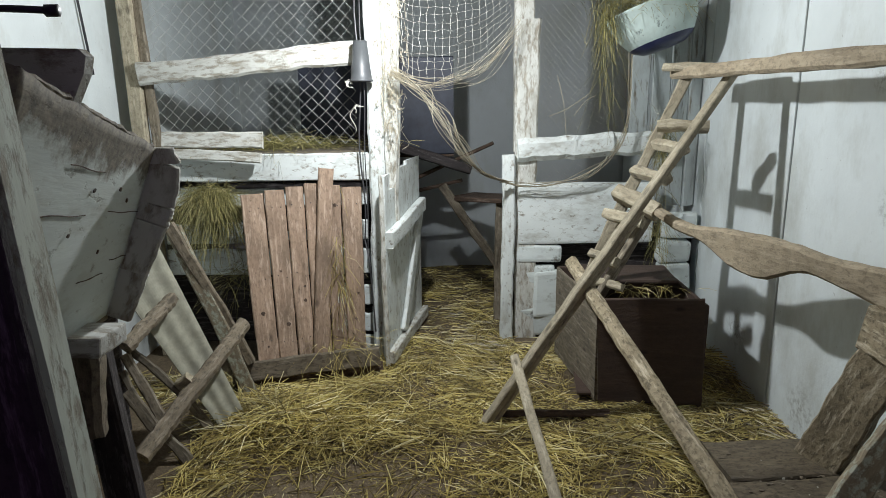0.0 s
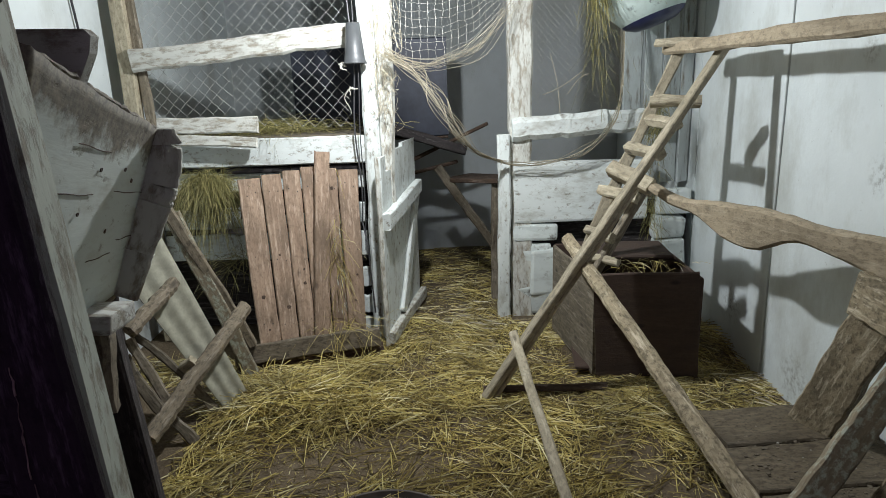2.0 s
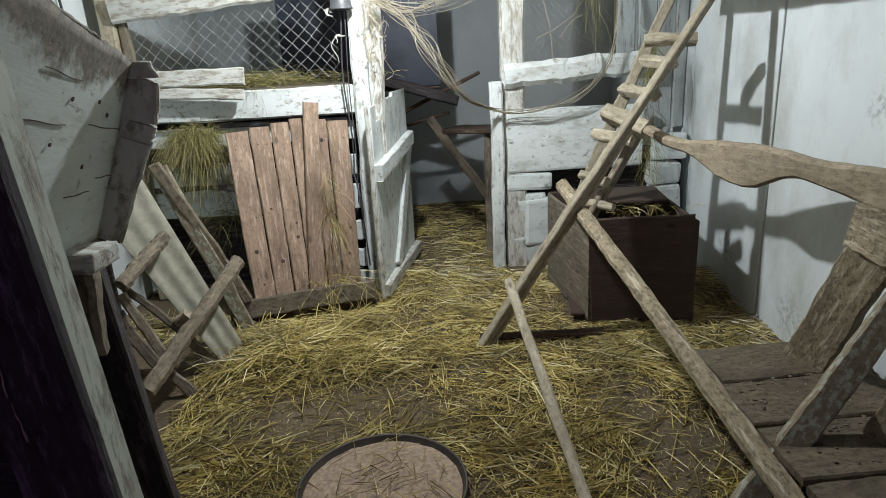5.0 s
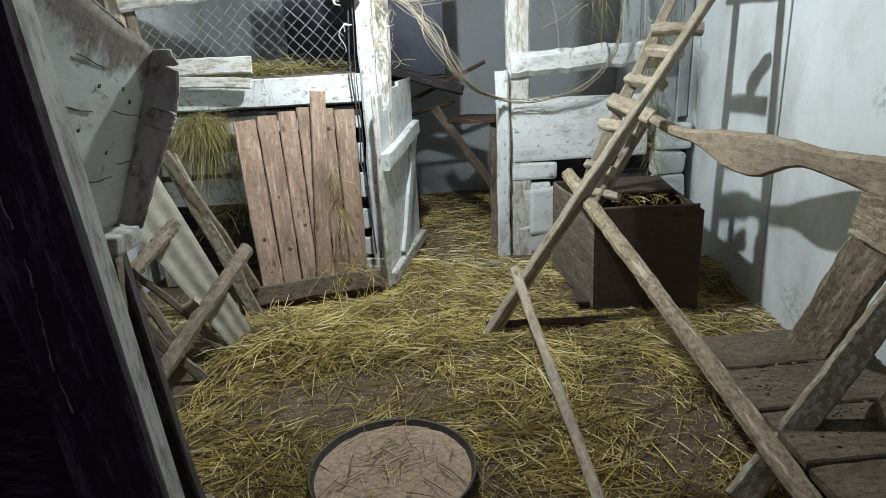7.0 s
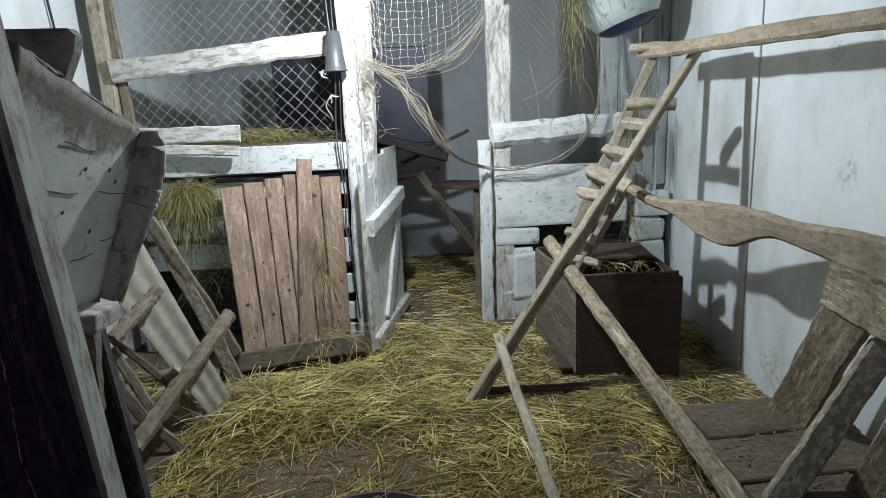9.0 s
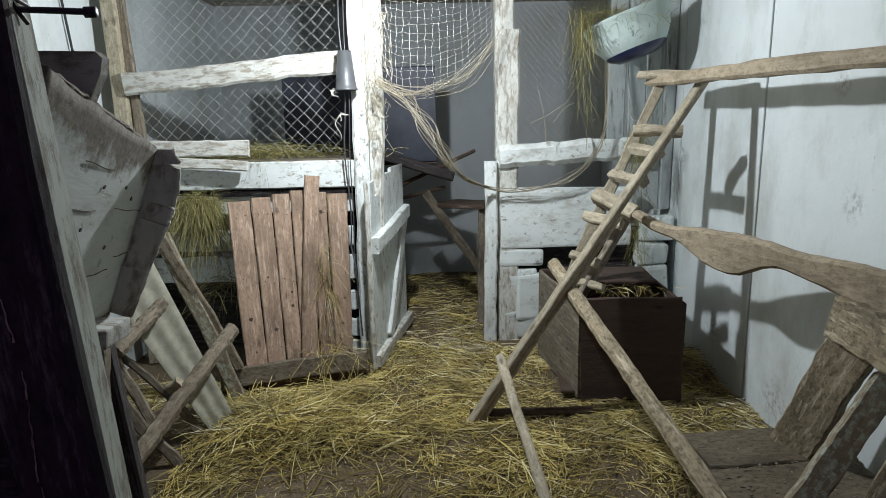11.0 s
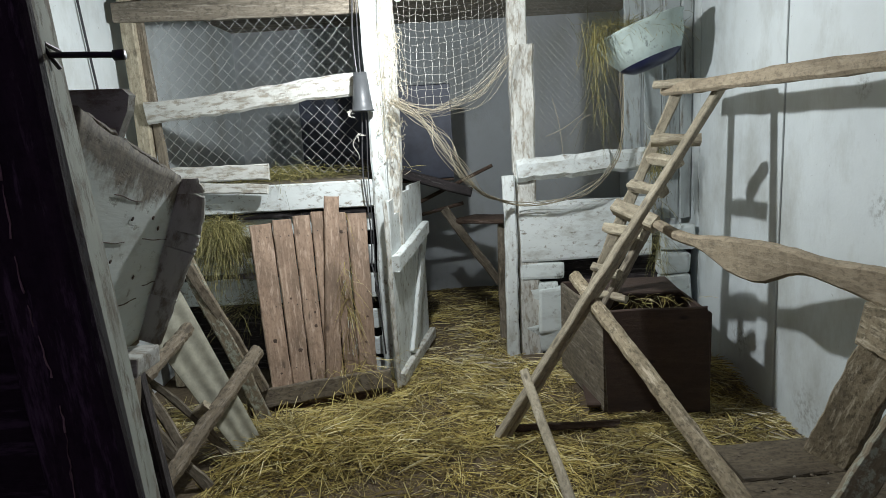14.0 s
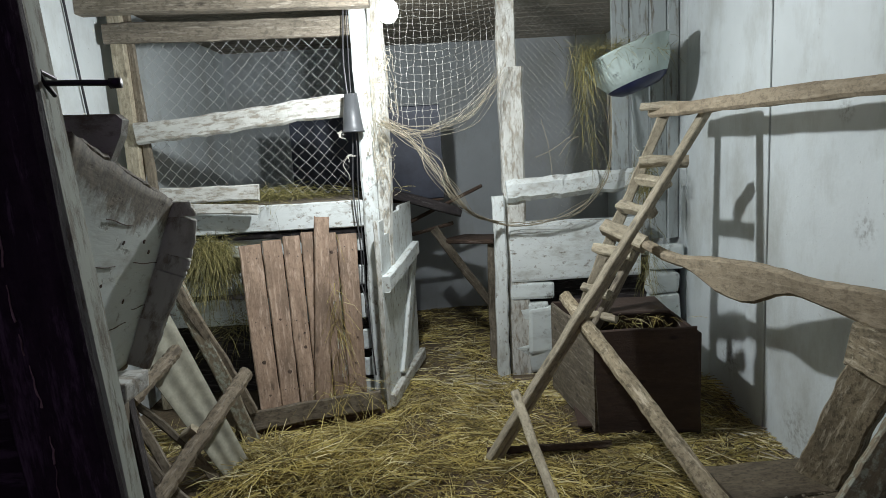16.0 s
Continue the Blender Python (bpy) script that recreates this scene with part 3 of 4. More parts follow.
for lo, hi in (((0.425, YR, 0.47), (0.70, YR + 0.07, 0.585)), ((0.42, YR, 0.33), (0.66, YR + 0.07, 0.455)), ((0.42, YR + 0.02, 0.20), (0.54, YR + 0.07, 0.31)), ((0.53, YR - 0.01, 0.13), (0.70, YR + 0.07, 0.42)), ((0.42, YR, 0.0), (0.68, YR + 0.07, 0.19)),
               ((1.27, YR - 0.04, 0.0), (1.50, YR + 0.08, 0.15)), ((1.29, YR - 0.05, 0.16), (1.47, YR + 0.08, 0.30)), ((1.30, YR - 0.05, 0.31), (1.48, YR + 0.08, 0.47)), ((1.28, YR - 0.04, 0.48), (1.47, YR + 0.08, 0.61)), ((1.30, YR - 0.03, 0.62), (1.50, YR + 0.08, 0.78))):
    part("stone", block(lo, hi, 0.022, 0.012), M_STONE, rp)
# added near-black sheet that colours in the shade between the stones
part("backing", plank((0.40, YR + 0.12, 0.35), (1.52, YR + 0.12, 0.35), 0.70, 0.03, (0, -1, 0), 6), M_SHADE_BLACKWOOD, rp)
for k, (x, w, z0) in enumerate(((1.17, 0.11, 1.16), (1.29, 0.11, 1.10), (1.40, 0.10, 0.8), (1.485, 0.07, 0.8))):
    part("wall_board", plank((x, 4.02 - 0.015 * k, z0), (x, 4.02 - 0.015 * k, 2.36), w, 0.025, (0, -1, 0), 10), M_GREYBOARD, rp, "grey weathered upright board")

# bench and sticks in the back room
bench = thing("roost_bench", (0.25, 4.5, 0), "dark wooden roost bench in the back room", "bench")
part("seat", plank((0.10, 4.62, 0.78), (0.45, 4.32, 0.80), 0.30, 0.03, (0, 0, 1), 6), M_DARKWOOD, bench)
part("brace", plank((-0.04, 4.52, 0.87), (0.335, 4.36, 0.34), 0.06, 0.04, (0, -1, 0), 8), M_GREYWOOD, bench, "grey diagonal brace")
part("leg", plank((0.345, 4.22, -0.02), (0.36, 4.30, 0.78), 0.075, 0.05, (0, -1, 0), 8), M_GREYWOOD, bench)
part("leg", plank((0.50, 4.85, -0.02), (0.45, 4.80, 0.78), 0.06, 0.05, (0, -1, 0), 8), M_DARKWOOD, bench)
for a, b in (((-0.32, 4.72, 0.865), (0.32, 4.55, 1.165)), ((-0.30, 4.74, 0.79), (0.10, 4.60, 0.90))):
    single("roost_pole", tube([a, (Vector(a) + Vector(b)) / 2, b], 0.014, 8, jitter=0.1), M_DARKWOOD, a, "dark round roost pole", "pole", "poles in the back room")

# ---- ladder, perch and roost on the right ----
ladder = thing("roost_ladder", (0.7, 3.0, 0), "rough wooden roost ladder leaning to the perch", "ladder")
fr0, fr1 = Vector((0.185, 2.72, 0.0)), Vector((1.262, 2.95, 1.545))
fd = fr1 - fr0
part("rail", plank(fr0 + Vector((-0.012, 0, 0.0)), fr1, 0.034, 0.05, (0.6, -1, 0.3), 18, 0.003, 0.005), M_PALEWOOD, ladder)
part("rail", plank(fr0 + Vector((0.028, 0.02, 0.0)), fr0 + fd * 0.62 + Vector((0.025, 0.02, -0.005)), 0.022, 0.05, (0.6, -1, 0.3), 14, 0.003, 0.005), M_PALEWOOD, ladder)
part("rail", plank((0.715, 3.14, 0.60), (1.195, 3.30, 1.57), 0.055, 0.04, (-0.2, -1, 0.3), 12, 0.005), M_PALEWOOD, ladder)
for (a, b, w, t) in (((0.985, 3.06, 1.325), (1.20, 3.0, 1.32), 0.045, 0.07), ((0.93, 3.20, 1.10), (1.0, 2.93, 1.09), 0.05, 0.05), ((0.85, 3.18, 1.00), (0.99, 3.0, 0.93), 0.075, 0.07),
                     ((0.775, 3.12, 0.905), (0.92, 2.98, 0.885), 0.05, 0.05), ((0.71, 3.08, 0.715), (0.80, 2.95, 0.70), 0.045, 0.05), ((1.04, 3.22, 1.23), (1.08, 2.95, 1.22), 0.045, 0.05), ((0.70, 3.1, 0.575), (0.84, 2.98, 0.57), 0.04, 0.05)):
    part("rung", plank(a, b, w, t, (0, -1, 0.3), 4, 0.004, 0.008), M_PALEWOOD, ladder)
part("strut", plank((0.735, 3.02, 0.50), (0.985, 3.10, 0.90), 0.045, 0.04, (0.4, -1, 0), 8), M_GREYWOOD, ladder)
part("foot_bar", plank((0.17, 2.76, 0.03), (0.76, 2.78, 0.02), 0.035, 0.025, (0, -1, 0.6), 8), M_DARKWOOD, ladder)

single("perch", plank((1.168, 3.37, 1.572), (1.25, 1.55, 1.543), 0.058, 0.075, (-1, -0.05, 0), 16, 0.004, 0.012), M_TAN, (1.2, 3.3, 1.5), "tan rough perch board on top of the ladder", "perch")
single("perch_end", plank((1.10, 3.345, 1.600), (1.30, 2.93, 1.566), 0.045, 0.06, (-1, -0.5, 0), 6, 0.004, 0.01), M_PALEWOOD, (1.1, 3.3, 1.6), "short pale batten on the ladder top", "batten")


def roost():
    """A wavy natural plank: its lower edge follows the old branch line."""
    bm = bmesh.new()
    lay = bm.verts.layers.float_vector.new("grain")
    a, b = Vector((0.965, 3.05, 0)), Vector((1.43, 1.81, 0))
    zt = [(0, 0.962), (0.12, 0.925), (0.22, 0.912), (0.35, 0.92), (0.50, 0.942), (0.64, 0.922), (0.75, 0.918), (1.0, 0.914)]
    zb = [(0, 0.925), (0.12, 0.885), (0.22, 0.863), (0.325, 0.843), (0.40, 0.783), (0.50, 0.761), (0.57, 0.790), (0.64, 0.838), (0.73, 0.842), (0.81, 0.818), (1.0, 0.757)]
    n = Vector((-(b - a).y, (b - a).x, 0)).normalized() * -1
    if n.x > 0:
        n = -n
    rings = []
    for i in range(41):
        f = i / 40
        top = sum(np.interp(f + d, *zip(*zt)) for d in (-0.05, -0.025, 0, 0.025, 0.05)) / 5 + 0.004 * math.sin(f * 23)
        bot = sum(np.interp(f + d, *zip(*zb)) for d in (-0.04, -0.02, 0, 0.02, 0.04)) / 5 + 0.003 * math.sin(f * 31)
        c = a.lerp(b, f)
        ring = []
        for (o, z) in ((0.024, bot + 0.012), (0.012, bot), (-0.02, bot + 0.004), (-0.03, bot + 0.02), (-0.03, top - 0.015), (-0.02, top), (0.012, top), (0.024, top - 0.012)):
            v = bm.verts.new(c + n * (o + R.uniform(-0.002, 0.002)) + Vector((0, 0, z + R.uniform(-0.002, 0.002))))
            v[lay] = Vector((f * 1.27, z, o))
            ring.append(v)
        rings.append(ring)
    for p, q in zip(rings, rings[1:]):
        for j in range(8):
            bm.faces.new((p[j], p[(j + 1) % 8], q[(j + 1) % 8], q[j]))
    bm.faces.new(rings[0]), bm.faces.new(rings[-1][::-1])
    return bm


single("roost_board", roost(), M_TAN, (1.2, 2.5, 0.8), "wavy natural-edged roost board splashed with droppings", "roost")

trestle = thing("roost_trestle", (1.42, 2.1, 0.0), "grey plank trestle under the roost board", "trestle")
part("leg", plank((1.315, 2.10, 0.18), (1.348, 1.865, 0.69), 0.15, 0.05, (-0.95, -0.5, 0), 14, 0.004), M_CRUST, trestle)
part("head_board", plank((1.325, 1.945, 0.745), (1.34, 1.545, 0.722), 0.145, 0.05, (-1, -0.3, 0.1), 14, 0.005), M_CRUST, trestle)
part("leg", plank((1.28, 1.60, 0.18), (1.345, 1.46, 0.69), 0.13, 0.045, (-0.95, -0.5, 0), 14, 0.004), M_CRUST, trestle)

plat = thing("droppings_platform", (1.2, 1.9, 0), "fouled dark plank platform under the roost", "platform")
part("plank", plank((0.965, 2.10, 0.178), (1.50, 2.13, 0.178), 0.25, 0.03, (0, 0, 1), 12, 0.006), M_FOUL, plat)
part("plank", plank((0.955, 1.845, 0.178), (1.50, 1.875, 0.178), 0.25, 0.03, (0, 0, 1), 12, 0.006), M_FOUL, plat)
part("plank", plank((0.96, 1.59, 0.175), (1.50, 1.615, 0.175), 0.25, 0.03, (0, 0, 1), 12, 0.006), M_FOUL, plat)
part("plank", plank((0.97, 1.33, 0.173), (1.50, 1.35, 0.173), 0.25, 0.03, (0, 0, 1), 12, 0.006), M_FOUL, plat)
for x, y in ((1.05, 2.1), (1.05, 1.4), (1.46, 2.15), (1.46, 1.4)):
    part("foot", block((x - 0.035, y - 0.035, -0.02), (x + 0.035, y + 0.035, 0.165), 0.006), M_DARKWOOD, plat)
bm = bmesh.new()
for k in range(420):
    x, y = R.gauss(1.24, 0.13), R.gauss(1.85, 0.2)
    if not (0.98 < x < 1.49 and 1.5 < y < 2.2):
        continue
    s = R.uniform(0.0015, 0.0055)
    block((x - s * R.uniform(0.7, 2.2), y - s, 0.190), (x + s, y + s * R.uniform(0.4, 1.6), 0.193 + s * 0.35), s * 0.3, s * 0.35, bm)
tagged(part("dropping", bm, M_POLE, plat, "crumbled dry droppings"), kind="stuff")

single("brace_pole", plank((0.612, 3.075, 0.675), (0.985, 0.80, 0.03), 0.062, 0.05, (-0.5, -0.6, 0.6), 64, 0.0025, 0.014), M_CRUST, (0.985, 0.8, 0), "pale rough pole propped against the ladder", "pole")
single("cross_slat", plank((1.42, 1.80, 0.585), (0.835, 1.55, -0.01), 0.08, 0.05, (-0.5, -1, 0.2), 28, 0.0022, 0.006), M_SLAT, (0.8, 1.5, 0), "slat with flaking pale green paint", "slat")
single("stake", plank((0.315, 2.82, 0.285), (0.43, 1.42, -0.01), 0.042, 0.03, (-0.3, -0.6, 1), 12, 0.003, 0.006, 0.9), M_PALEWOOD, (0.4, 1.5, 0), "thin grey lath lying up to the ladder", "lath")

# ---- crate ----
crate = thing("wooden_crate", (0.95, 3.2, 0), "dark brown wooden crate with open top", "crate")
cA, cB, cC, cD = Vector((0.725, 2.93, 0)), Vector((1.20, 2.86, 0)), Vector((1.22, 3.50, 0)), Vector((0.63, 3.56, 0))
up = Vector((0, 0, 1))
part("front", plank(cA + up * 0.265, cB + up * 0.285, 0.53, 0.02, (0, -1, 0), 6, 0.003), M_CRATE, crate)
part("side", plank(cD + up * 0.265, cA + up * 0.265, 0.51, 0.02, (-1, 0, 0), 6, 0.003), M_GREYWOOD, crate)
part("side", plank(cB + up * 0.265, cC + up * 0.265, 0.51, 0.02, (1, 0, 0), 6, 0.003), M_CRATE, crate)
part("back", plank(cC + up * 0.27, cD + up * 0.27, 0.52, 0.02, (0, 1, 0), 6, 0.003), M_CRATE, crate)
part("bottom", plank((cA + cD) / 2 + up * 0.03, (cB + cC) / 2 + up * 0.03, 0.56, 0.02, (0, 0, 1), 4), M_CRATE, crate)
part("lid", plank((0.74, 3.33, 0.545), (1.18, 3.30, 0.545), 0.32, 0.02, (0, 0, 1), 5), M_CRATE, crate)

# ---- feeding pan ----
def pan():
    c = Vector((-0.205, 1.715, 0))
    root = thing("feeding_pan", c, "round rusty tin pan with mash on the straw", "pan")
    def lathe(prof, seg=48):
        bm = bmesh.new()
        rings = [[bm.verts.new(c + Vector((r * math.cos(2 * math.pi * k / seg), r * math.sin(2 * math.pi * k / seg), z))) for k in range(seg)] for r, z in prof]
        for a, b in zip(rings, rings[1:]):
            for k in range(seg):
                bm.faces.new((a[k], a[(k + 1) % seg], b[(k + 1) % seg], b[k]))
        bm.faces.new(rings[-1])
        return bm
    part("rim", lathe([(0.20, -0.012), (0.262, 0.012), (0.272, 0.045), (0.268, 0.05), (0.262, 0.045), (0.250, 0.018), (0.2, 0.004), (0.01, 0.003)]), M_TIN, root, smooth=True)
    bm = lathe([(0.257, 0.026), (0.20, 0.034), (0.14, 0.037), (0.07, 0.034), (0.02, 0.032)])
    for v in bm.verts:
        v.co.z += 0.006 * noise.noise(v.co * 30)
    part("mash", bm, M_GRAIN, root, "pale grain mash", smooth=True)


pan()

# ---- hopper on the left ----
hop = thing("feed_hopper", (-0.72, 1.2, 0.0), "grey limewashed board feed hopper with dirty rim", "hopper")


def on_panel(y, f, o=0.0):
    """A point of the slanting side: y along it, f from the rim (0) to the foot (1), o outwards."""
    top, foot = Vector((-0.504 - 0.20 * (y - 1.0), y, 1.44 - 0.23 * (y - 1.0))), Vector((-0.735 + 0.14 * (1.4 - y), y, 0.985 + 0.03 * (1.4 - y)))
    return top.lerp(foot, f) + Vector((0.92, 0.1, -0.37)) * o


def hopper_panel():
    """The slanting side as one board wall: uneven rim, slightly wavy face, real thickness."""
    bm = bmesh.new()
    lay = bm.verts.layers.float_vector.new("grain")
    ny, nf = 34, 24
    grids = []
    for o in (0.0, -0.02):
        g = []
        for i in range(ny + 1):
            y = 0.83 + 0.565 * i / ny
            jag = 0.014 * noise.noise(Vector((y * 12, 0.4, 0))) + 0.004 * noise.noise(Vector((y * 45, 2, 0)))
            row = []
            for j in range(nf + 1):
                f = jag + (1 - jag) * j / nf
                v = bm.verts.new(on_panel(y, f, o + 0.0025 * noise.noise(Vector((y * 7, f * 6, o * 50)))))
                v[lay] = Vector((y, f * 0.46, o))
                row.append(v)
            g.append(row)
        grids.append(g)
    a, b = grids
    for i in range(ny):
        for j in range(nf):
            bm.faces.new((a[i][j], a[i + 1][j], a[i + 1][j + 1], a[i][j + 1]))
            bm.faces.new((b[i][j], b[i][j + 1], b[i + 1][j + 1], b[i + 1][j]))
        for j in (0, nf):
            bm.faces.new((a[i][j], b[i][j], b[i + 1][j], a[i + 1][j]))
    for i in (0, ny):
        for j in range(nf):
            bm.faces.new((a[i][j], a[i][j + 1], b[i][j + 1], b[i][j]))
    return bm


part("side_panel", hopper_panel(), M_HOPPER, hop, smooth=True)
for f, y0, y1 in ((0.36, 1.22, 1.40), (0.37, 0.95, 1.12), (0.68, 1.16, 1.28), (0.19, 1.02, 1.16), (0.62, 1.30, 1.395)):
    part("seam", tube([on_panel(y0 + (y1 - y0) * k / 10, f + 0.003 * math.sin(k * 0.8 + y0 * 9) + 0.02 * (k / 10) * (y1 - y0), 0.0018) for k in range(11)], 0.0010, 5, jitter=0.3), M_DARKWOOD, hop, "dark open seam between the boards")
for y, f in ((1.25, 0.25), (1.13, 0.27), (1.30, 0.30), (1.07, 0.45), (1.22, 0.55)):
    p = on_panel(y, f, 0.002)
    part("nail", tube([p, p + Vector((0.92, 0.1, -0.37)) * 0.002], R.uniform(0.003, 0.005), 8, jitter=0.3), M_DARKWOOD, hop, "dark sunken nail")
for f0, f1, w0, w1 in ((-0.02, 0.055, 0.040, 0.062), (0.06, 0.285, 0.066, 0.078), (0.29, 0.39, 0.078, 0.076), (0.395, 0.70, 0.076, 0.066), (0.705, 1.0, 0.066, 0.060)):
    a, b = on_panel(1.405, f0, w0 / 2 - 0.01), on_panel(1.405, f1, w1 / 2 - 0.01)
    part("end_board", plank(a, b, w0, 0.022, (0.25, -1, 0), 8, 0.002, 0.005, w1 / w0, ragged=0.001), M_END, hop, "dull grey end board with cracks")
bm = bmesh.new()
lay = bm.verts.layers.float_vector.new("grain")
outline = [(-0.72, 1.30), (-0.585, 1.30), (-0.512, 1.43), (-0.484, 1.482), (-0.478, 1.506), (-0.488, 1.516), (-0.60, 1.519), (-0.72, 1.522)]
rings = []
for y in (0.989, 1.011):
    ring = []
    for x, z in outline:
        v = bm.verts.new((x, y, z))
        v[lay] = Vector((x, z, y))
        ring.append(v)
    rings.append(ring)
for k in range(8):
    bm.faces.new((rings[0][k], rings[0][(k + 1) % 8], rings[1][(k + 1) % 8], rings[1][k]))
bm.faces.new(rings[0]), bm.faces.new(rings[1][::-1])
part("near_end_board", bm, M_END, hop, "dark grey end board of the hopper")
part("rim_crust", tube([on_panel(0.84 + 0.55 * k / 44, 0.012 * noise.noise(Vector((k * 0.4, 0, 3))), -0.008) for k in range(45)], 0.006, 6, jitter=0.2), M_RIM, hop, "crusted rim with caked feed")
part("back_board", plank((-0.88, 0.83, 1.2), (-0.92, 1.39, 1.18), 0.42, 0.02, (1, 0, 0), 5), M_GREYWOOD, hop)
part("bottom_board", plank((-0.77, 0.83, 0.998), (-0.82, 1.395, 0.98), 0.16, 0.02, (0, 0, 1), 5), M_GREYWOOD, hop)
part("corner_block", block((-0.79, 1.19, 0.968), (-0.638, 1.29, 1.006), 0.005, 0.003), M_WORN, hop, "worn whitewashed block")
part("split_log", plank((-0.742, 1.27, 0.968), (-0.73, 1.27, 0.765), 0.115, 0.06, (0.1, -1, 0), 10, 0.002, 0.012, 0.55, ragged=0.012), M_POLE, hop, "grey split log with torn end")
part("leg", plank((-0.655, 1.33, -0.02), (-0.745, 1.33, 0.975), 0.07, 0.05, (0.2, -1, 0), 8), M_SHADE_BLACKWOOD, hop)
part("leg", plank((-0.80, 0.86, -0.02), (-0.80, 0.86, 0.98), 0.06, 0.05, (0, -1, 0), 6), M_DARKWOOD, hop)
# added black panel: gives the gaps of the lath rack their shade
single("dark_panel", plank((-1.46, 1.15, 0.34), (-1.46, 2.70, 0.34), 0.74, 0.02, (1, 0, 0), 6), M_SHADE_BLACKWOOD, (-1.46, 1.9, 0), "added near-black panel as shade behind the lath rack", "board")
single("sawn_stub", plank((-0.79, 1.58, 0.03), (-0.73, 1.53, 0.085), 0.06, 0.05, (0.4, -1, 0.4), 5, 0.004, 0.014), M_PALEWOOD, (-0.76, 1.56, 0), "pale sawn stub lying on the straw", "stub")


def slate():
    """A corrugated sheet leaning on the hopper."""
    bm = bmesh.new()
    bl, br = Vector((-1.00, 2.62, 0.02)), Vector((-0.915, 2.72, 0.02))
    tl, tr = Vector((-1.36, 2.53, 0.76)), Vector((-1.27, 2.70, 0.95))
    rows = []
    n = (br - bl).cross(tl - bl).normalized()
    for i in range(25):
        f = i / 24
        col = []
        for j in range(9):
            g = j / 8
            p = (bl.lerp(br, f)).lerp(tl.lerp(tr, f), g) + n * 0.004 * math.sin(f * 2 * math.pi * 2.4 + 0.8)
            col.append((p - n * 0.003, p + n * 0.003))
        rows.append([(bm.verts.new(a), bm.verts.new(b)) for a, b in col])
    for r0, r1 in zip(rows, rows[1:]):
        for a, b in zip(range(8), range(1, 9)):
            bm.faces.new((r0[a][0], r1[a][0], r1[b][0], r0[b][0]))
            bm.faces.new((r0[a][1], r0[b][1], r1[b][1], r1[a][1]))
    for r in (rows[0], rows[-1]):
        for a in range(8):
            bm.faces.new((r[a][0], r[a][1], r[a + 1][1], r[a + 1][0]))
    for k in (0, 8):
        for r0, r1 in zip(rows, rows[1:]):
            bm.faces.new((r0[k][0], r0[k][1], r1[k][1], r1[k][0]))
    return bm


single("corrugated_sheet", slate(), M_SLATE, (-1.05, 2.8, 0), "grey corrugated roofing sheet leaning on the hopper", "roofing sheet")
for a, b, w, t, m in (((-0.995, 3.03, 0.0), (-1.29, 2.99, 0.88), 0.07, 0.03, M_SLAT), ((-1.0, 3.075, 0.16), (-1.30, 2.97, 0.90), 0.05, 0.04, M_POLE)):
    single("leaning_board", plank(a, b, w, t, (0.3, -1, 0), 10, 0.004), m, a, "grey weathered board leaning at the pen", "board", "boards leaning at the pen")

feeder = thing("lath_rack", (-1.15, 2.5, 0), "broken rack of grey poles and laths", "rack")
part("pole", plank((-1.165, 2.24, 0.125), (-0.962, 2.91, 0.428), 0.066, 0.06, (0.7, -1, 0.4), 44, 0.0035, 0.018), M_POLE, feeder, "earth-crusted pole")
part("pole", plank((-1.225, 2.33, 0.535), (-1.155, 2.62, 0.648), 0.055, 0.05, (0.7, -1, 0.4), 20, 0.004, 0.014), M_POLE, feeder, "earth-crusted pole")
for a, b, w in (((-1.335, 2.55, 0.448), (-1.13, 2.55, 0.235), 0.032), ((-1.325, 2.50, 0.44), (-1.15, 2.44, 0.12), 0.042), ((-1.30, 2.43, 0.31), (-1.17, 2.41, 0.12), 0.05),
                ((-1.17, 2.62, 0.21), (-1.0, 2.60, -0.01), 0.04), ((-1.19, 2.43, 0.14), (-1.04, 2.40, -0.02), 0.045), ((-1.36, 2.52, 0.35), (-1.24, 2.48, 0.14), 0.03)):
    part("lath", plank(a, b, w, 0.022, (0.5, -1, 0.2), 8, 0.003), M_GREYWOOD, feeder)
part("stub", plank((-1.145, 2.55, 0.275), (-1.09, 2.55, 0.315), 0.038, 0.04, (0.7, -1, 0.2), 3), M_PALEWOOD, feeder, "sawn pale stub end")

# ---- bulb, cup and cable ----
bulb = thing("light_bulb", BULB, "bare glowing bulb hanging from the ceiling", "light bulb")
bm = bmesh.new()
bmesh.ops.create_uvsphere(bm, u_segments=20, v_segments=12, radius=0.044)
for v in bm.verts:
    v.co.z *= 1.2
    v.co += BULB
bulb_glass = part("glass", bm, M_BULB, bulb, smooth=True)
part("socket", tube([BULB + Vector((0, 0, 0.035)), BULB + Vector((0, 0, 0.09))], 0.017, 12), M_CABLE, bulb, smooth=True)
part("cord", tube([BULB + Vector((0, 0, 0.09)), BULB + Vector((0.004, 0, 0.2)), BULB + Vector((0, 0, 0.38))], 0.004, 6), M_CABLE, bulb, smooth=True)

cup = thing("funnel_cup", (-0.44, 3.47, 1.56), "grey plastic cone cup tied to the post", "cup")
bm = bmesh.new()
prof = [(0.036, 1.755), (0.052, 1.60), (0.056, 1.565), (0.062, 1.56), (0.062, 1.552), (0.05, 1.552), (0.03, 1.74)]
rings = [[bm.verts.new((-0.435 + r * math.cos(2 * math.pi * k / 24), 3.465 + r * math.sin(2 * math.pi * k / 24), z)) for k in range(24)] for r, z in prof]
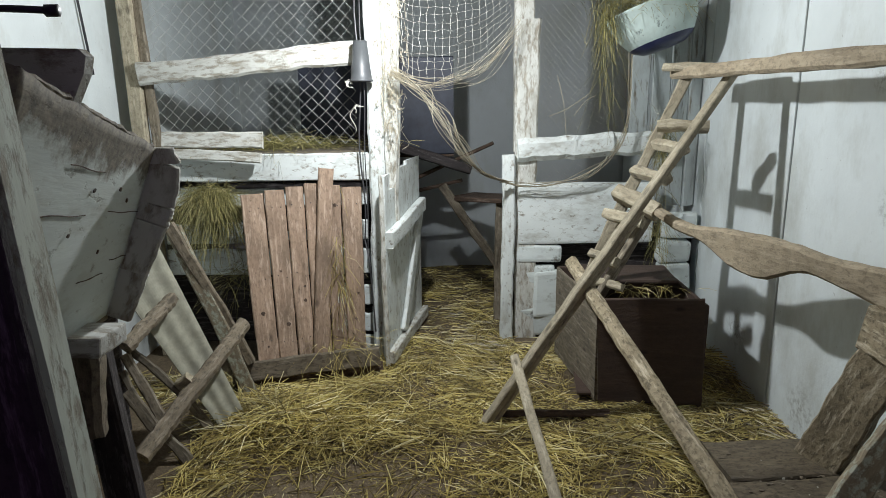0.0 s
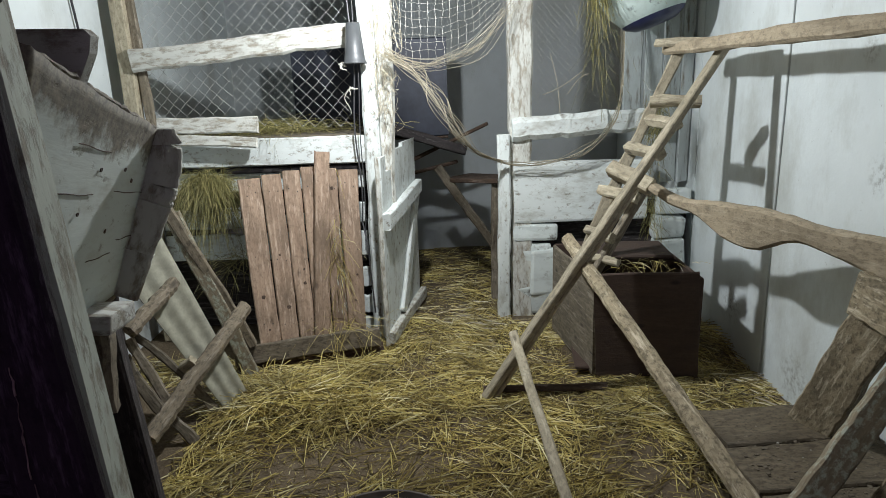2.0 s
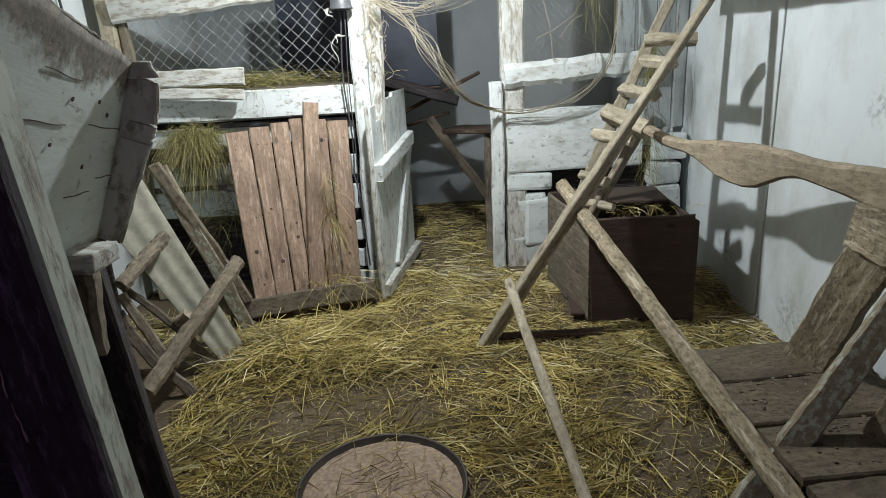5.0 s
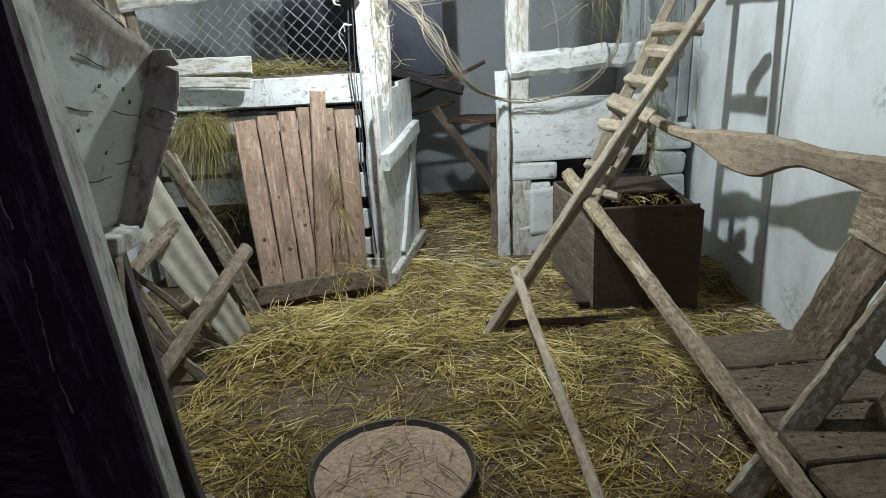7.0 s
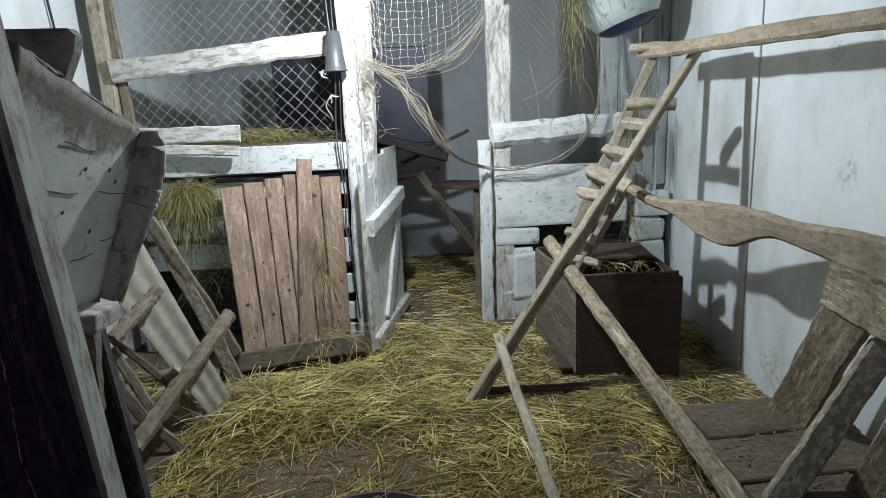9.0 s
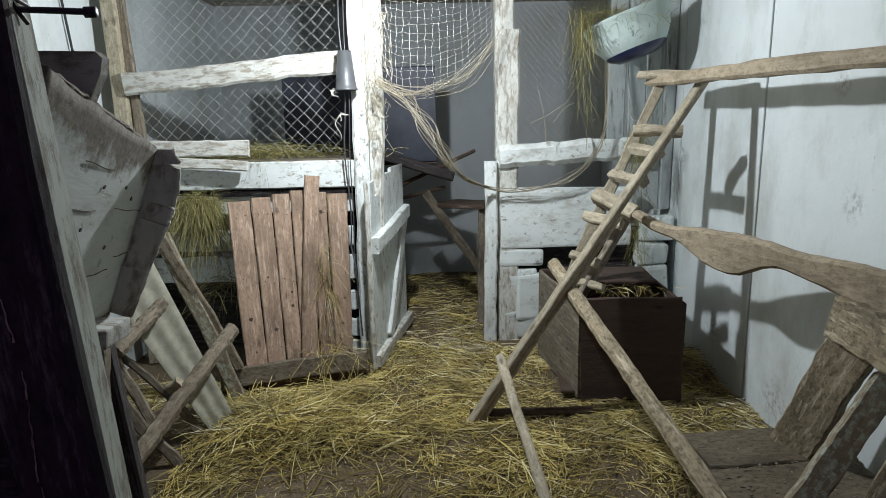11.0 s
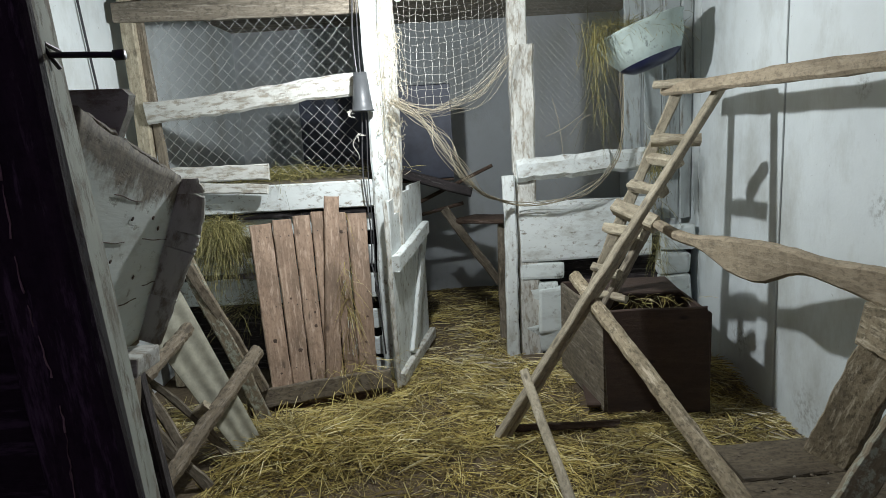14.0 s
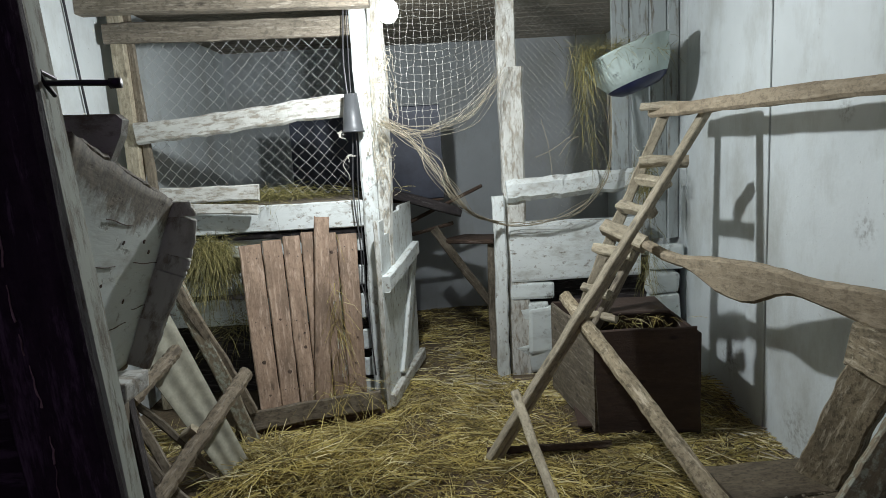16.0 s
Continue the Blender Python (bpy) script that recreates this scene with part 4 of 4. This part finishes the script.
for a, b in zip(rings, rings[1:]):
    for k in range(24):
        bm.faces.new((a[k], a[(k + 1) % 24], b[(k + 1) % 24], b[k]))
bm.faces.new(rings[0])
part("shell", bm, M_CUP, cup, smooth=True)
cord = single("cable", tube([(-0.455 + 0.01 * math.sin(z * 9), 3.50, z) for z in [2.2 - 0.1 * k for k in range(16)]] + [(-0.42, 3.40, 0.6), (-0.40, 3.40, 0.2)], 0.0045, 6), M_CABLE, (-0.45, 3.5, 0), "thin black cable running down the post", "cable", "cables on the post")

# ---- enamel basin ----
def basin():
    c = Vector((1.13, 3.66, 1.85))
    root = thing("enamel_basin", c, "chipped pale green enamel basin filled with hay", "basin")
    m = Matrix.Translation(c) @ Euler((radians(-8), radians(-19), 0)).to_matrix().to_4x4() @ Matrix.Scale(1.09, 4)
    bm = bmesh.new()
    prof = [(0.03, -0.135), (0.10, -0.13), (0.16, -0.095), (0.20, -0.03), (0.225, 0.06), (0.238, 0.07), (0.236, 0.076), (0.222, 0.068), (0.195, -0.02), (0.15, -0.085), (0.02, -0.12)]
    rings = [[bm.verts.new(m @ Vector((r * math.cos(2 * math.pi * k / 40), 0.75 * r * math.sin(2 * math.pi * k / 40), z))) for k in range(40)] for r, z in prof]
    for a, b in zip(rings, rings[1:]):
        for k in range(40):
            bm.faces.new((a[k], a[(k + 1) % 40], b[(k + 1) % 40], b[k]))
    bm.faces.new(rings[0]), bm.faces.new(rings[-1])
    part("bowl", bm, M_ENAMEL, root, smooth=True)
    bm = bmesh.new()
    rings = [[bm.verts.new(m @ Vector((r * math.cos(2 * math.pi * k / 40), 0.75 * r * math.sin(2 * math.pi * k / 40), z))) for k in range(40)] for r, z in ((0.03, -0.139), (0.105, -0.134), (0.145, -0.112), (0.16, -0.096))]
    for a, b in zip(rings, rings[1:]):
        for k in range(40):
            bm.faces.new((a[k], a[(k + 1) % 40], b[(k + 1) % 40], b[k]))
    bm.faces.new(rings[0])
    part("base", bm, M_BLUE, root, "dark blue worn base", smooth=True)


basin()


# ---- nets ----
def bez(pts, n):
    """A smooth line through the points."""
    out = []
    P = [Vector(p) for p in pts]
    for i in range(len(P) - 1):
        p0, p1, p2, p3 = P[max(i - 1, 0)], P[i], P[i + 1], P[min(i + 2, len(P) - 1)]
        for k in range(n):
            t = k / n
            out.append(0.5 * ((2 * p1) + (p2 - p0) * t + (2 * p0 - 5 * p1 + 4 * p2 - p3) * t * t + (3 * p1 - p0 - 3 * p2 + p3) * t ** 3))
    out.append(P[-1])
    return out


def net_surface(f, nu, nv, radius, diamond=False, wob=0.004):
    bm = bmesh.new()
    g = {}
    def q(u, v):
        p = Vector(f(u / nu, v / nv))
        return p + Vector([wob * noise.noise(Vector((u * 1.7, v * 1.3, k * 9.1))) for k in range(3)])
    if diamond:
        for i in range(-nv, nu + 1):
            for sgn in (1, -1):
                pts = []
                for v in range(nv + 1):
                    u = i + v if sgn > 0 else i + nv - v
                    if 0 <= u <= nu:
                        pts.append(q(u, v))
                if len(pts) > 1:
                    tube(pts, radius, 3, bm, False)
    else:
        for u in range(nu + 1):
            tube([q(u, v) for v in range(nv + 1)], radius, 3, bm, False)
        for v in range(nv + 1):
            tube([q(u, v) for u in range(nu + 1)], radius, 3, bm, False)
    return bm


def main_net(u, v):
    top = Vector((-0.28 + 0.76 * u, 3.52 + 0.28 * u, 2.34 - 0.01 * math.sin(3 * u)))
    low = [Vector((-0.27, 3.46, 1.60)), Vector((-0.16, 3.44, 1.53)), Vector((0.02, 3.48, 1.53)), Vector((0.20, 3.56, 1.60)), Vector((0.36, 3.70, 1.78)), Vector((0.46, 3.78, 1.95))]
    s = u * 5
    i = min(int(s), 4)
    b = low[i].lerp(low[i + 1], s - i)
    p = top.lerp(b, v)
    p.y -= 0.09 * math.sin(math.pi * v) * math.sin(math.pi * u)
    return p


net = thing("net_curtain", (0.1, 3.55, 1.0), "torn fishing net draped between the posts", "net")
tagged(part("net_sheet", net_surface(main_net, 22, 21, 0.0007, False, 0.012), M_NET, net), kind="stuff")
bm = bmesh.new()
for k in range(16):
    o = [Vector((R.gauss(0, 0.016), R.gauss(0, 0.014), R.gauss(0, 0.016))) for _ in range(6)]
    tube(bez([Vector((-0.29, 3.46, 1.60)) + o[0], Vector((-0.13, 3.44, 1.50)) + o[1] * 1.3, Vector((-0.02, 3.45, 1.36)) + o[2] * 1.2, Vector((0.08, 3.50, 1.20)) + o[3], Vector((0.20, 3.60, 1.06)) + o[4] * 0.6, Vector((0.36, 3.76, 0.985)) + o[5] * 0.4], 5), 0.0018, 3, bm, False)
for k in range(18):
    o = [Vector((R.gauss(0, 0.016), R.gauss(0, 0.014), R.gauss(0, 0.022))) for _ in range(5)]
    tube(bez([Vector((-0.29, 3.46, 1.60)) + o[0], Vector((-0.12, 3.44, 1.535)) + o[1], Vector((0.04, 3.46, 1.55)) + o[2], Vector((0.22, 3.58, 1.63)) + o[3], Vector((0.40, 3.72, 1.84)) + o[4] * 1.6], 5), 0.0009, 3, bm, False)
tagged(part("gathered_cord", bm, M_TWINE, net, "bunched twisted cords"), kind="stuff")
bm = bmesh.new()
for k in range(8):
    o = [Vector((R.gauss(0, 0.006), R.gauss(0, 0.006), R.gauss(0, 0.008))) for _ in range(7)]
    tube(bez([Vector((0.30, 3.72, 1.0)) + o[0], Vector((0.43, 3.77, 0.965)) + o[1], Vector((0.62, 3.75, 0.975)) + o[2], Vector((0.82, 3.74, 1.03)) + o[3] * 2, Vector((0.97, 3.74, 1.16)) + o[4] * 2, Vector((1.04, 3.76, 1.34)) + o[5], Vector((1.06, 3.84, 1.75)) + o[6]], 6), 0.002, 3, bm, False)
tagged(part("hem_cord", bm, M_TWINE, net, "twisted hem cord"), kind="stuff")


def right_net(u, v):
    a = Vector((0.43, 3.77, 2.30)).lerp(Vector((0.42, 3.75, 0.99)), v)
    b = Vector((1.06, 3.86, 2.34)).lerp(Vector((1.0, 3.74, 1.14)), v)
    p = a.lerp(b, u)
    p.z -= 0.10 * math.sin(math.pi * u) * v
    p.y -= 0.04 * math.sin(math.pi * v)
    return p


tagged(part("net_sheet", net_surface(right_net, 18, 34, 0.00042, True, 0.012), M_NET, net, "fine hexagonal netting"), kind="stuff")
# loose frayed net on the old post
bm = bmesh.new()
for k in range(120):
    z = R.uniform(1.28, 1.98)
    p = Vector((R.uniform(-0.36, -0.23), 3.50 + R.uniform(-0.02, 0.03), z))
    pts = [p]
    for j in range(5):
        p = p + Vector((R.gauss(0, 0.022), R.gauss(0, 0.008), R.gauss(-0.015, 0.03)))
        p.x = min(max(p.x, -0.37), -0.19)
        pts.append(p)
    tube(bez(pts, 2), 0.0012, 3, bm, False)
tagged(part("frayed_cord", bm, M_TWINE, net, "frayed cords round the old post"), kind="stuff")


# ---- straw and hay ----
def stalk_mesh(items):
    """items: start, direction, length, droop, width. Each stalk is a bent three-sided straw."""
    verts, faces = [], []
    for p, d, L, droop, w in items:
        d = d.normalized()
        s = d.cross(Vector((0, 0, 1)))
        s = s.normalized() if s.length > 0.01 else Vector((1, 0, 0))
        n = s.cross(d)
        base = len(verts)
        for k in range(3):
            f = k / 2
            c = p + d * L * f + Vector((0, 0, -droop * f * f))
            ww = w * (1 - 0.35 * f)
            verts += [c + s * ww, c - s * ww, c + n * ww * 1.2]
        for k in range(2):
            a, b = base + 3 * k, base + 3 * k + 3
            faces += [(a, a + 1, b + 1, b), (a + 1, a + 2, b + 2, b + 1), (a + 2, a, b, b + 2)]
    me = bpy.data.meshes.new("stalks")
    me.from_pydata([tuple(v) for v in verts], [], faces)
    return me


def stuff(name, items, mat, label, category, base, parent=None):
    me = stalk_mesh([(p - Vector(base), d, L, dr, w) for p, d, L, dr, w in items])
    me.materials.append(mat)
    ob = new(name, me)
    ob.location = base
    return tagged(ob, label, category, kind="stuff")


def bare(x, y):
    """How bare the earth is (0 to 1)."""
    b = math.exp(-(((x + 0.20) / 0.20) ** 2 + ((y - 2.42) / 0.28) ** 2))
    b += 0.9 * math.exp(-(((x + 0.62) / 0.26) ** 2 + ((y - 2.12) / 0.20) ** 2))
    b += 0.7 * math.exp(-(((x - 0.82) / 0.24) ** 2 + ((y - 1.95) / 0.35) ** 2))
    b += 0.6 * min(1, max(0, 6 * (noise.noise(Vector((x * 3.4, y * 3.4, 5))) - 0.02)))
    return min(b, 0.955)


rs = random.Random(3)


def open_floor(x, y):
    if x < -1.08 and 2.1 < y < 2.98 or x < -0.95 and y < 1.45:
        return False
    if y > 3.7 and (x < -0.30 or x > 0.40) or x < -0.45 and y > 3.20:
        return False
    if 0.63 < x < 1.22 and 2.92 < y < 3.55:
        return False
    return (x + 0.205) ** 2 + (y - 1.715) ** 2 > 0.275 ** 2


items = []
while len(items) < 38000:
    x, y = rs.uniform(-1.75, 1.5), rs.uniform(1.2, 5.6)
    if not open_floor(x, y) or rs.random() < bare(x, y) or (y > 3.8 and rs.random() < 0.72):
        continue
    clump = 0.5 + 0.5 * noise.noise(Vector((x * 2.6, y * 2.6, 11)))
    if rs.random() > 0.30 + 1.0 * clump:
        continue
    an = rs.uniform(0, 2 * math.pi) if rs.random() < 0.5 else rs.gauss(6.0 * noise.noise(Vector((x * 1.5, y * 1.5, 4))), 0.5)
    long = rs.random() < 0.22
    L = rs.uniform(0.09, 0.22) if long else 0.012 + 0.10 * rs.random() ** 1.7
    lift = abs(rs.gauss(0, 0.09))
    pile = rs.uniform(0, 0.008 + 0.060 * clump * clump)
    d = Vector((math.cos(an), math.sin(an), lift))
    items.append((Vector((x, y, ground_z(x, y) + pile)), d, L, lift * L * 0.9 + 0.004, rs.uniform(0.0015, 0.0033) if long else rs.uniform(0.0009, 0.0025)))
for _ in range(2600):
    # raised heap in front of the sill
    x, y = rs.gauss(-0.70, 0.28), rs.gauss(2.72, 0.15)
    if open_floor(x, y):
        an = rs.uniform(0, 2 * math.pi)
        items.append((Vector((x, y, ground_z(x, y) + rs.uniform(0.01, 0.05))), Vector((math.cos(an), math.sin(an), rs.gauss(0.05, 0.18))), rs.uniform(0.06, 0.24), 0.02, rs.uniform(0.0012, 0.003)))
chaff = 0
while chaff < 16000:
    # fine broken bits, also over the bare earth
    x, y = rs.uniform(-1.1, 1.5), rs.uniform(1.2, 4.2)
    if open_floor(x, y):
        an = rs.uniform(0, 2 * math.pi)
        items.append((Vector((x, y, ground_z(x, y) + rs.uniform(0.001, 0.006))), Vector((math.cos(an), math.sin(an), rs.gauss(0.02, 0.08))), 0.004 + 0.032 * rs.random() ** 2, 0.002, rs.uniform(0.0006, 0.0019)))
        chaff += 1
stuff("straw_litter", items, M_STRAW, "loose yellow straw litter over the earth", "straw", (0, 2.5, 0))
items = [(Vector((-0.205 + rs.gauss(0, 0.11), 1.715 + rs.gauss(0, 0.11), 0.044 + rs.uniform(0, 0.01))), Vector((rs.uniform(-1, 1), rs.uniform(-1, 1), 0.05)), rs.uniform(0.03, 0.14), 0.004, rs.uniform(0.001, 0.0022)) for _ in range(90)]
stuff("pan_straw", items, M_STRAW, "straw strewn over the mash in the pan", "straw", (-0.205, 1.715, 0.03))


def tuft(name, n, spot, size, hang, label, mat=M_HAY, up=0.0, length=(0.1, 0.28), rise=0.35):
    it = []
    for _ in range(n):
        p = Vector([rs.gauss(s, d) for s, d in zip(spot, size)])
        d = Vector((rs.gauss(0, 0.5), rs.gauss(-0.25, 0.4), rs.gauss(up, rise)))
        L = rs.uniform(*length)
        it.append((p, d, L, hang * L * rs.uniform(0.4, 1.3), rs.uniform(0.0007, 0.0016)))
    return stuff(name, it, mat, label, "hay", spot)


tuft("hay_tuft", 2000, (-1.30, 3.50, 0.945), (0.06, 0.03, 0.03), 1.0, "tuft of greenish hay hanging from the nest", length=(0.06, 0.24))
tuft("nest_hay", 1700, (-1.15, 3.90, 1.225), (0.28, 0.12, 0.018), 0.2, "flattened hay bedding on the shelf", rise=0.10, length=(0.05, 0.18))
tuft("nest_hay", 35, (-0.92, 3.62, 1.22), (0.07, 0.04, 0.035), 0.9, "hay spilling over the shelf edge", length=(0.06, 0.2))
tuft("basin_hay", 420, (1.06, 3.60, 1.935), (0.13, 0.05, 0.022), 0.4, "hay heaped in the basin", length=(0.04, 0.14))
tuft("basin_hay", 130, (0.845, 3.55, 1.87), (0.026, 0.025, 0.05), 0.8, "hay hanging down from the basin", length=(0.05, 0.16), up=-0.9)
tuft("basin_hay", 28, (0.87, 3.57, 1.62), (0.03, 0.02, 0.10), 0.8, "thin wisps of hay caught in the net", length=(0.1, 0.25), up=-0.8)
tuft("loose_hay", 110, (-1.16, 3.50, 0.50), (0.07, 0.04, 0.03), 0.5, "tangled hay beside the leaning boards")
tuft("door_straw", 160, (-0.62, 3.30, 0.18), (0.12, 0.03, 0.02), 0.5, "straw caught at the foot of the door", M_STRAW)
tuft("door_straw", 130, (-0.585, 3.36, 0.45), (0.02, 0.012, 0.16), 1.0, "straw stuck in the gap of the door planks", M_STRAW, -0.4, (0.05, 0.16))

# string ties on the post and stalks in the netting
for (x, y, z) in ((-0.505, 3.45, 1.555), (-0.475, 3.47, 1.43)):
    bm = bmesh.new()
    for k in range(5):
        p = Vector((x, y, z))
        pts = [p]
        for _ in range(5):
            p = p + Vector((R.gauss(0.004, 0.008), R.gauss(-0.002, 0.004), R.gauss(-0.002, 0.006)))
            pts.append(p)
        tube(bez(pts, 3), 0.0022, 5, bm)
    single("string_tie", bm, M_NET, (x, y, z), "knotted white string on the post", "string", "string ties on the post")
bm = tube(bez([(-0.47, 3.46, 1.43), (-0.50, 3.45, 1.38), (-0.475, 3.45, 1.33), (-0.47, 3.46, 1.30)], 4), 0.002, 5)
single("string_end", bm, M_NET, (-0.47, 3.46, 1.3), "loose white string end on the post", "string")
for pts in (((0.62, 3.70, 1.58), (0.66, 3.70, 1.42), (0.68, 3.71, 1.25)), ((0.58, 3.70, 1.36), (0.68, 3.70, 1.40), (0.80, 3.70, 1.48)), ((0.72, 3.70, 1.36), (0.78, 3.70, 1.44), (0.84, 3.70, 1.47))):
    single("stalk", tube(bez(pts, 4), 0.0018, 4), M_TWINE, pts[0], "dry stalk caught in the netting", "stalk", "stalks in the netting")

# dry white splashes on the platform and the roost
bm = bmesh.new()
for k in range(18):
    x, y = R.uniform(1.10, 1.45), R.uniform(1.6, 2.1)
    s = R.uniform(0.002, 0.006)
    tube([(x, y, 0.1915), (x + R.gauss(0, s), y + R.gauss(0, s), 0.1945)], s, 7, bm, True, 0.35)
tagged(part("splash", bm, M_NET, plat, "dry white splashes"), kind="stuff")

# second cable and a hook of wire on the post
single("cable", tube(bez([(-0.43, 3.50, 2.2), (-0.438, 3.495, 1.8), (-0.425, 3.49, 1.5), (-0.436, 3.495, 1.2), (-0.43, 3.48, 0.85), (-0.44, 3.46, 0.55)], 6), 0.003, 6), M_CABLE, (-0.43, 3.5, 0.5), "thin black cable running down the post", "cable", "cables on the post")
single("wire_hook", tube(bez([(1.16, 3.70, 1.40), (1.165, 3.66, 1.37), (1.20, 3.655, 1.365), (1.23, 3.67, 1.38), (1.22, 3.72, 1.39)], 4), 0.002, 5), M_WIRE, (1.16, 3.7, 1.36), "bent wire hook on the grey boards", "wire hook")
tuft("ladder_hay", 220, (1.22, 3.70, 1.20), (0.03, 0.03, 0.09), 0.7, "tangled hay stuffed behind the ladder", length=(0.04, 0.14), up=-0.3)
tuft("ladder_hay", 120, (1.24, 3.72, 0.72), (0.03, 0.03, 0.10), 0.7, "tangled hay stuffed behind the ladder", length=(0.04, 0.14), up=-0.3)
tuft("crate_straw", 70, (0.95, 3.05, 0.545), (0.12, 0.05, 0.012), 0.5, "straw lying on the crate", M_STRAW, 0.0, (0.03, 0.12))
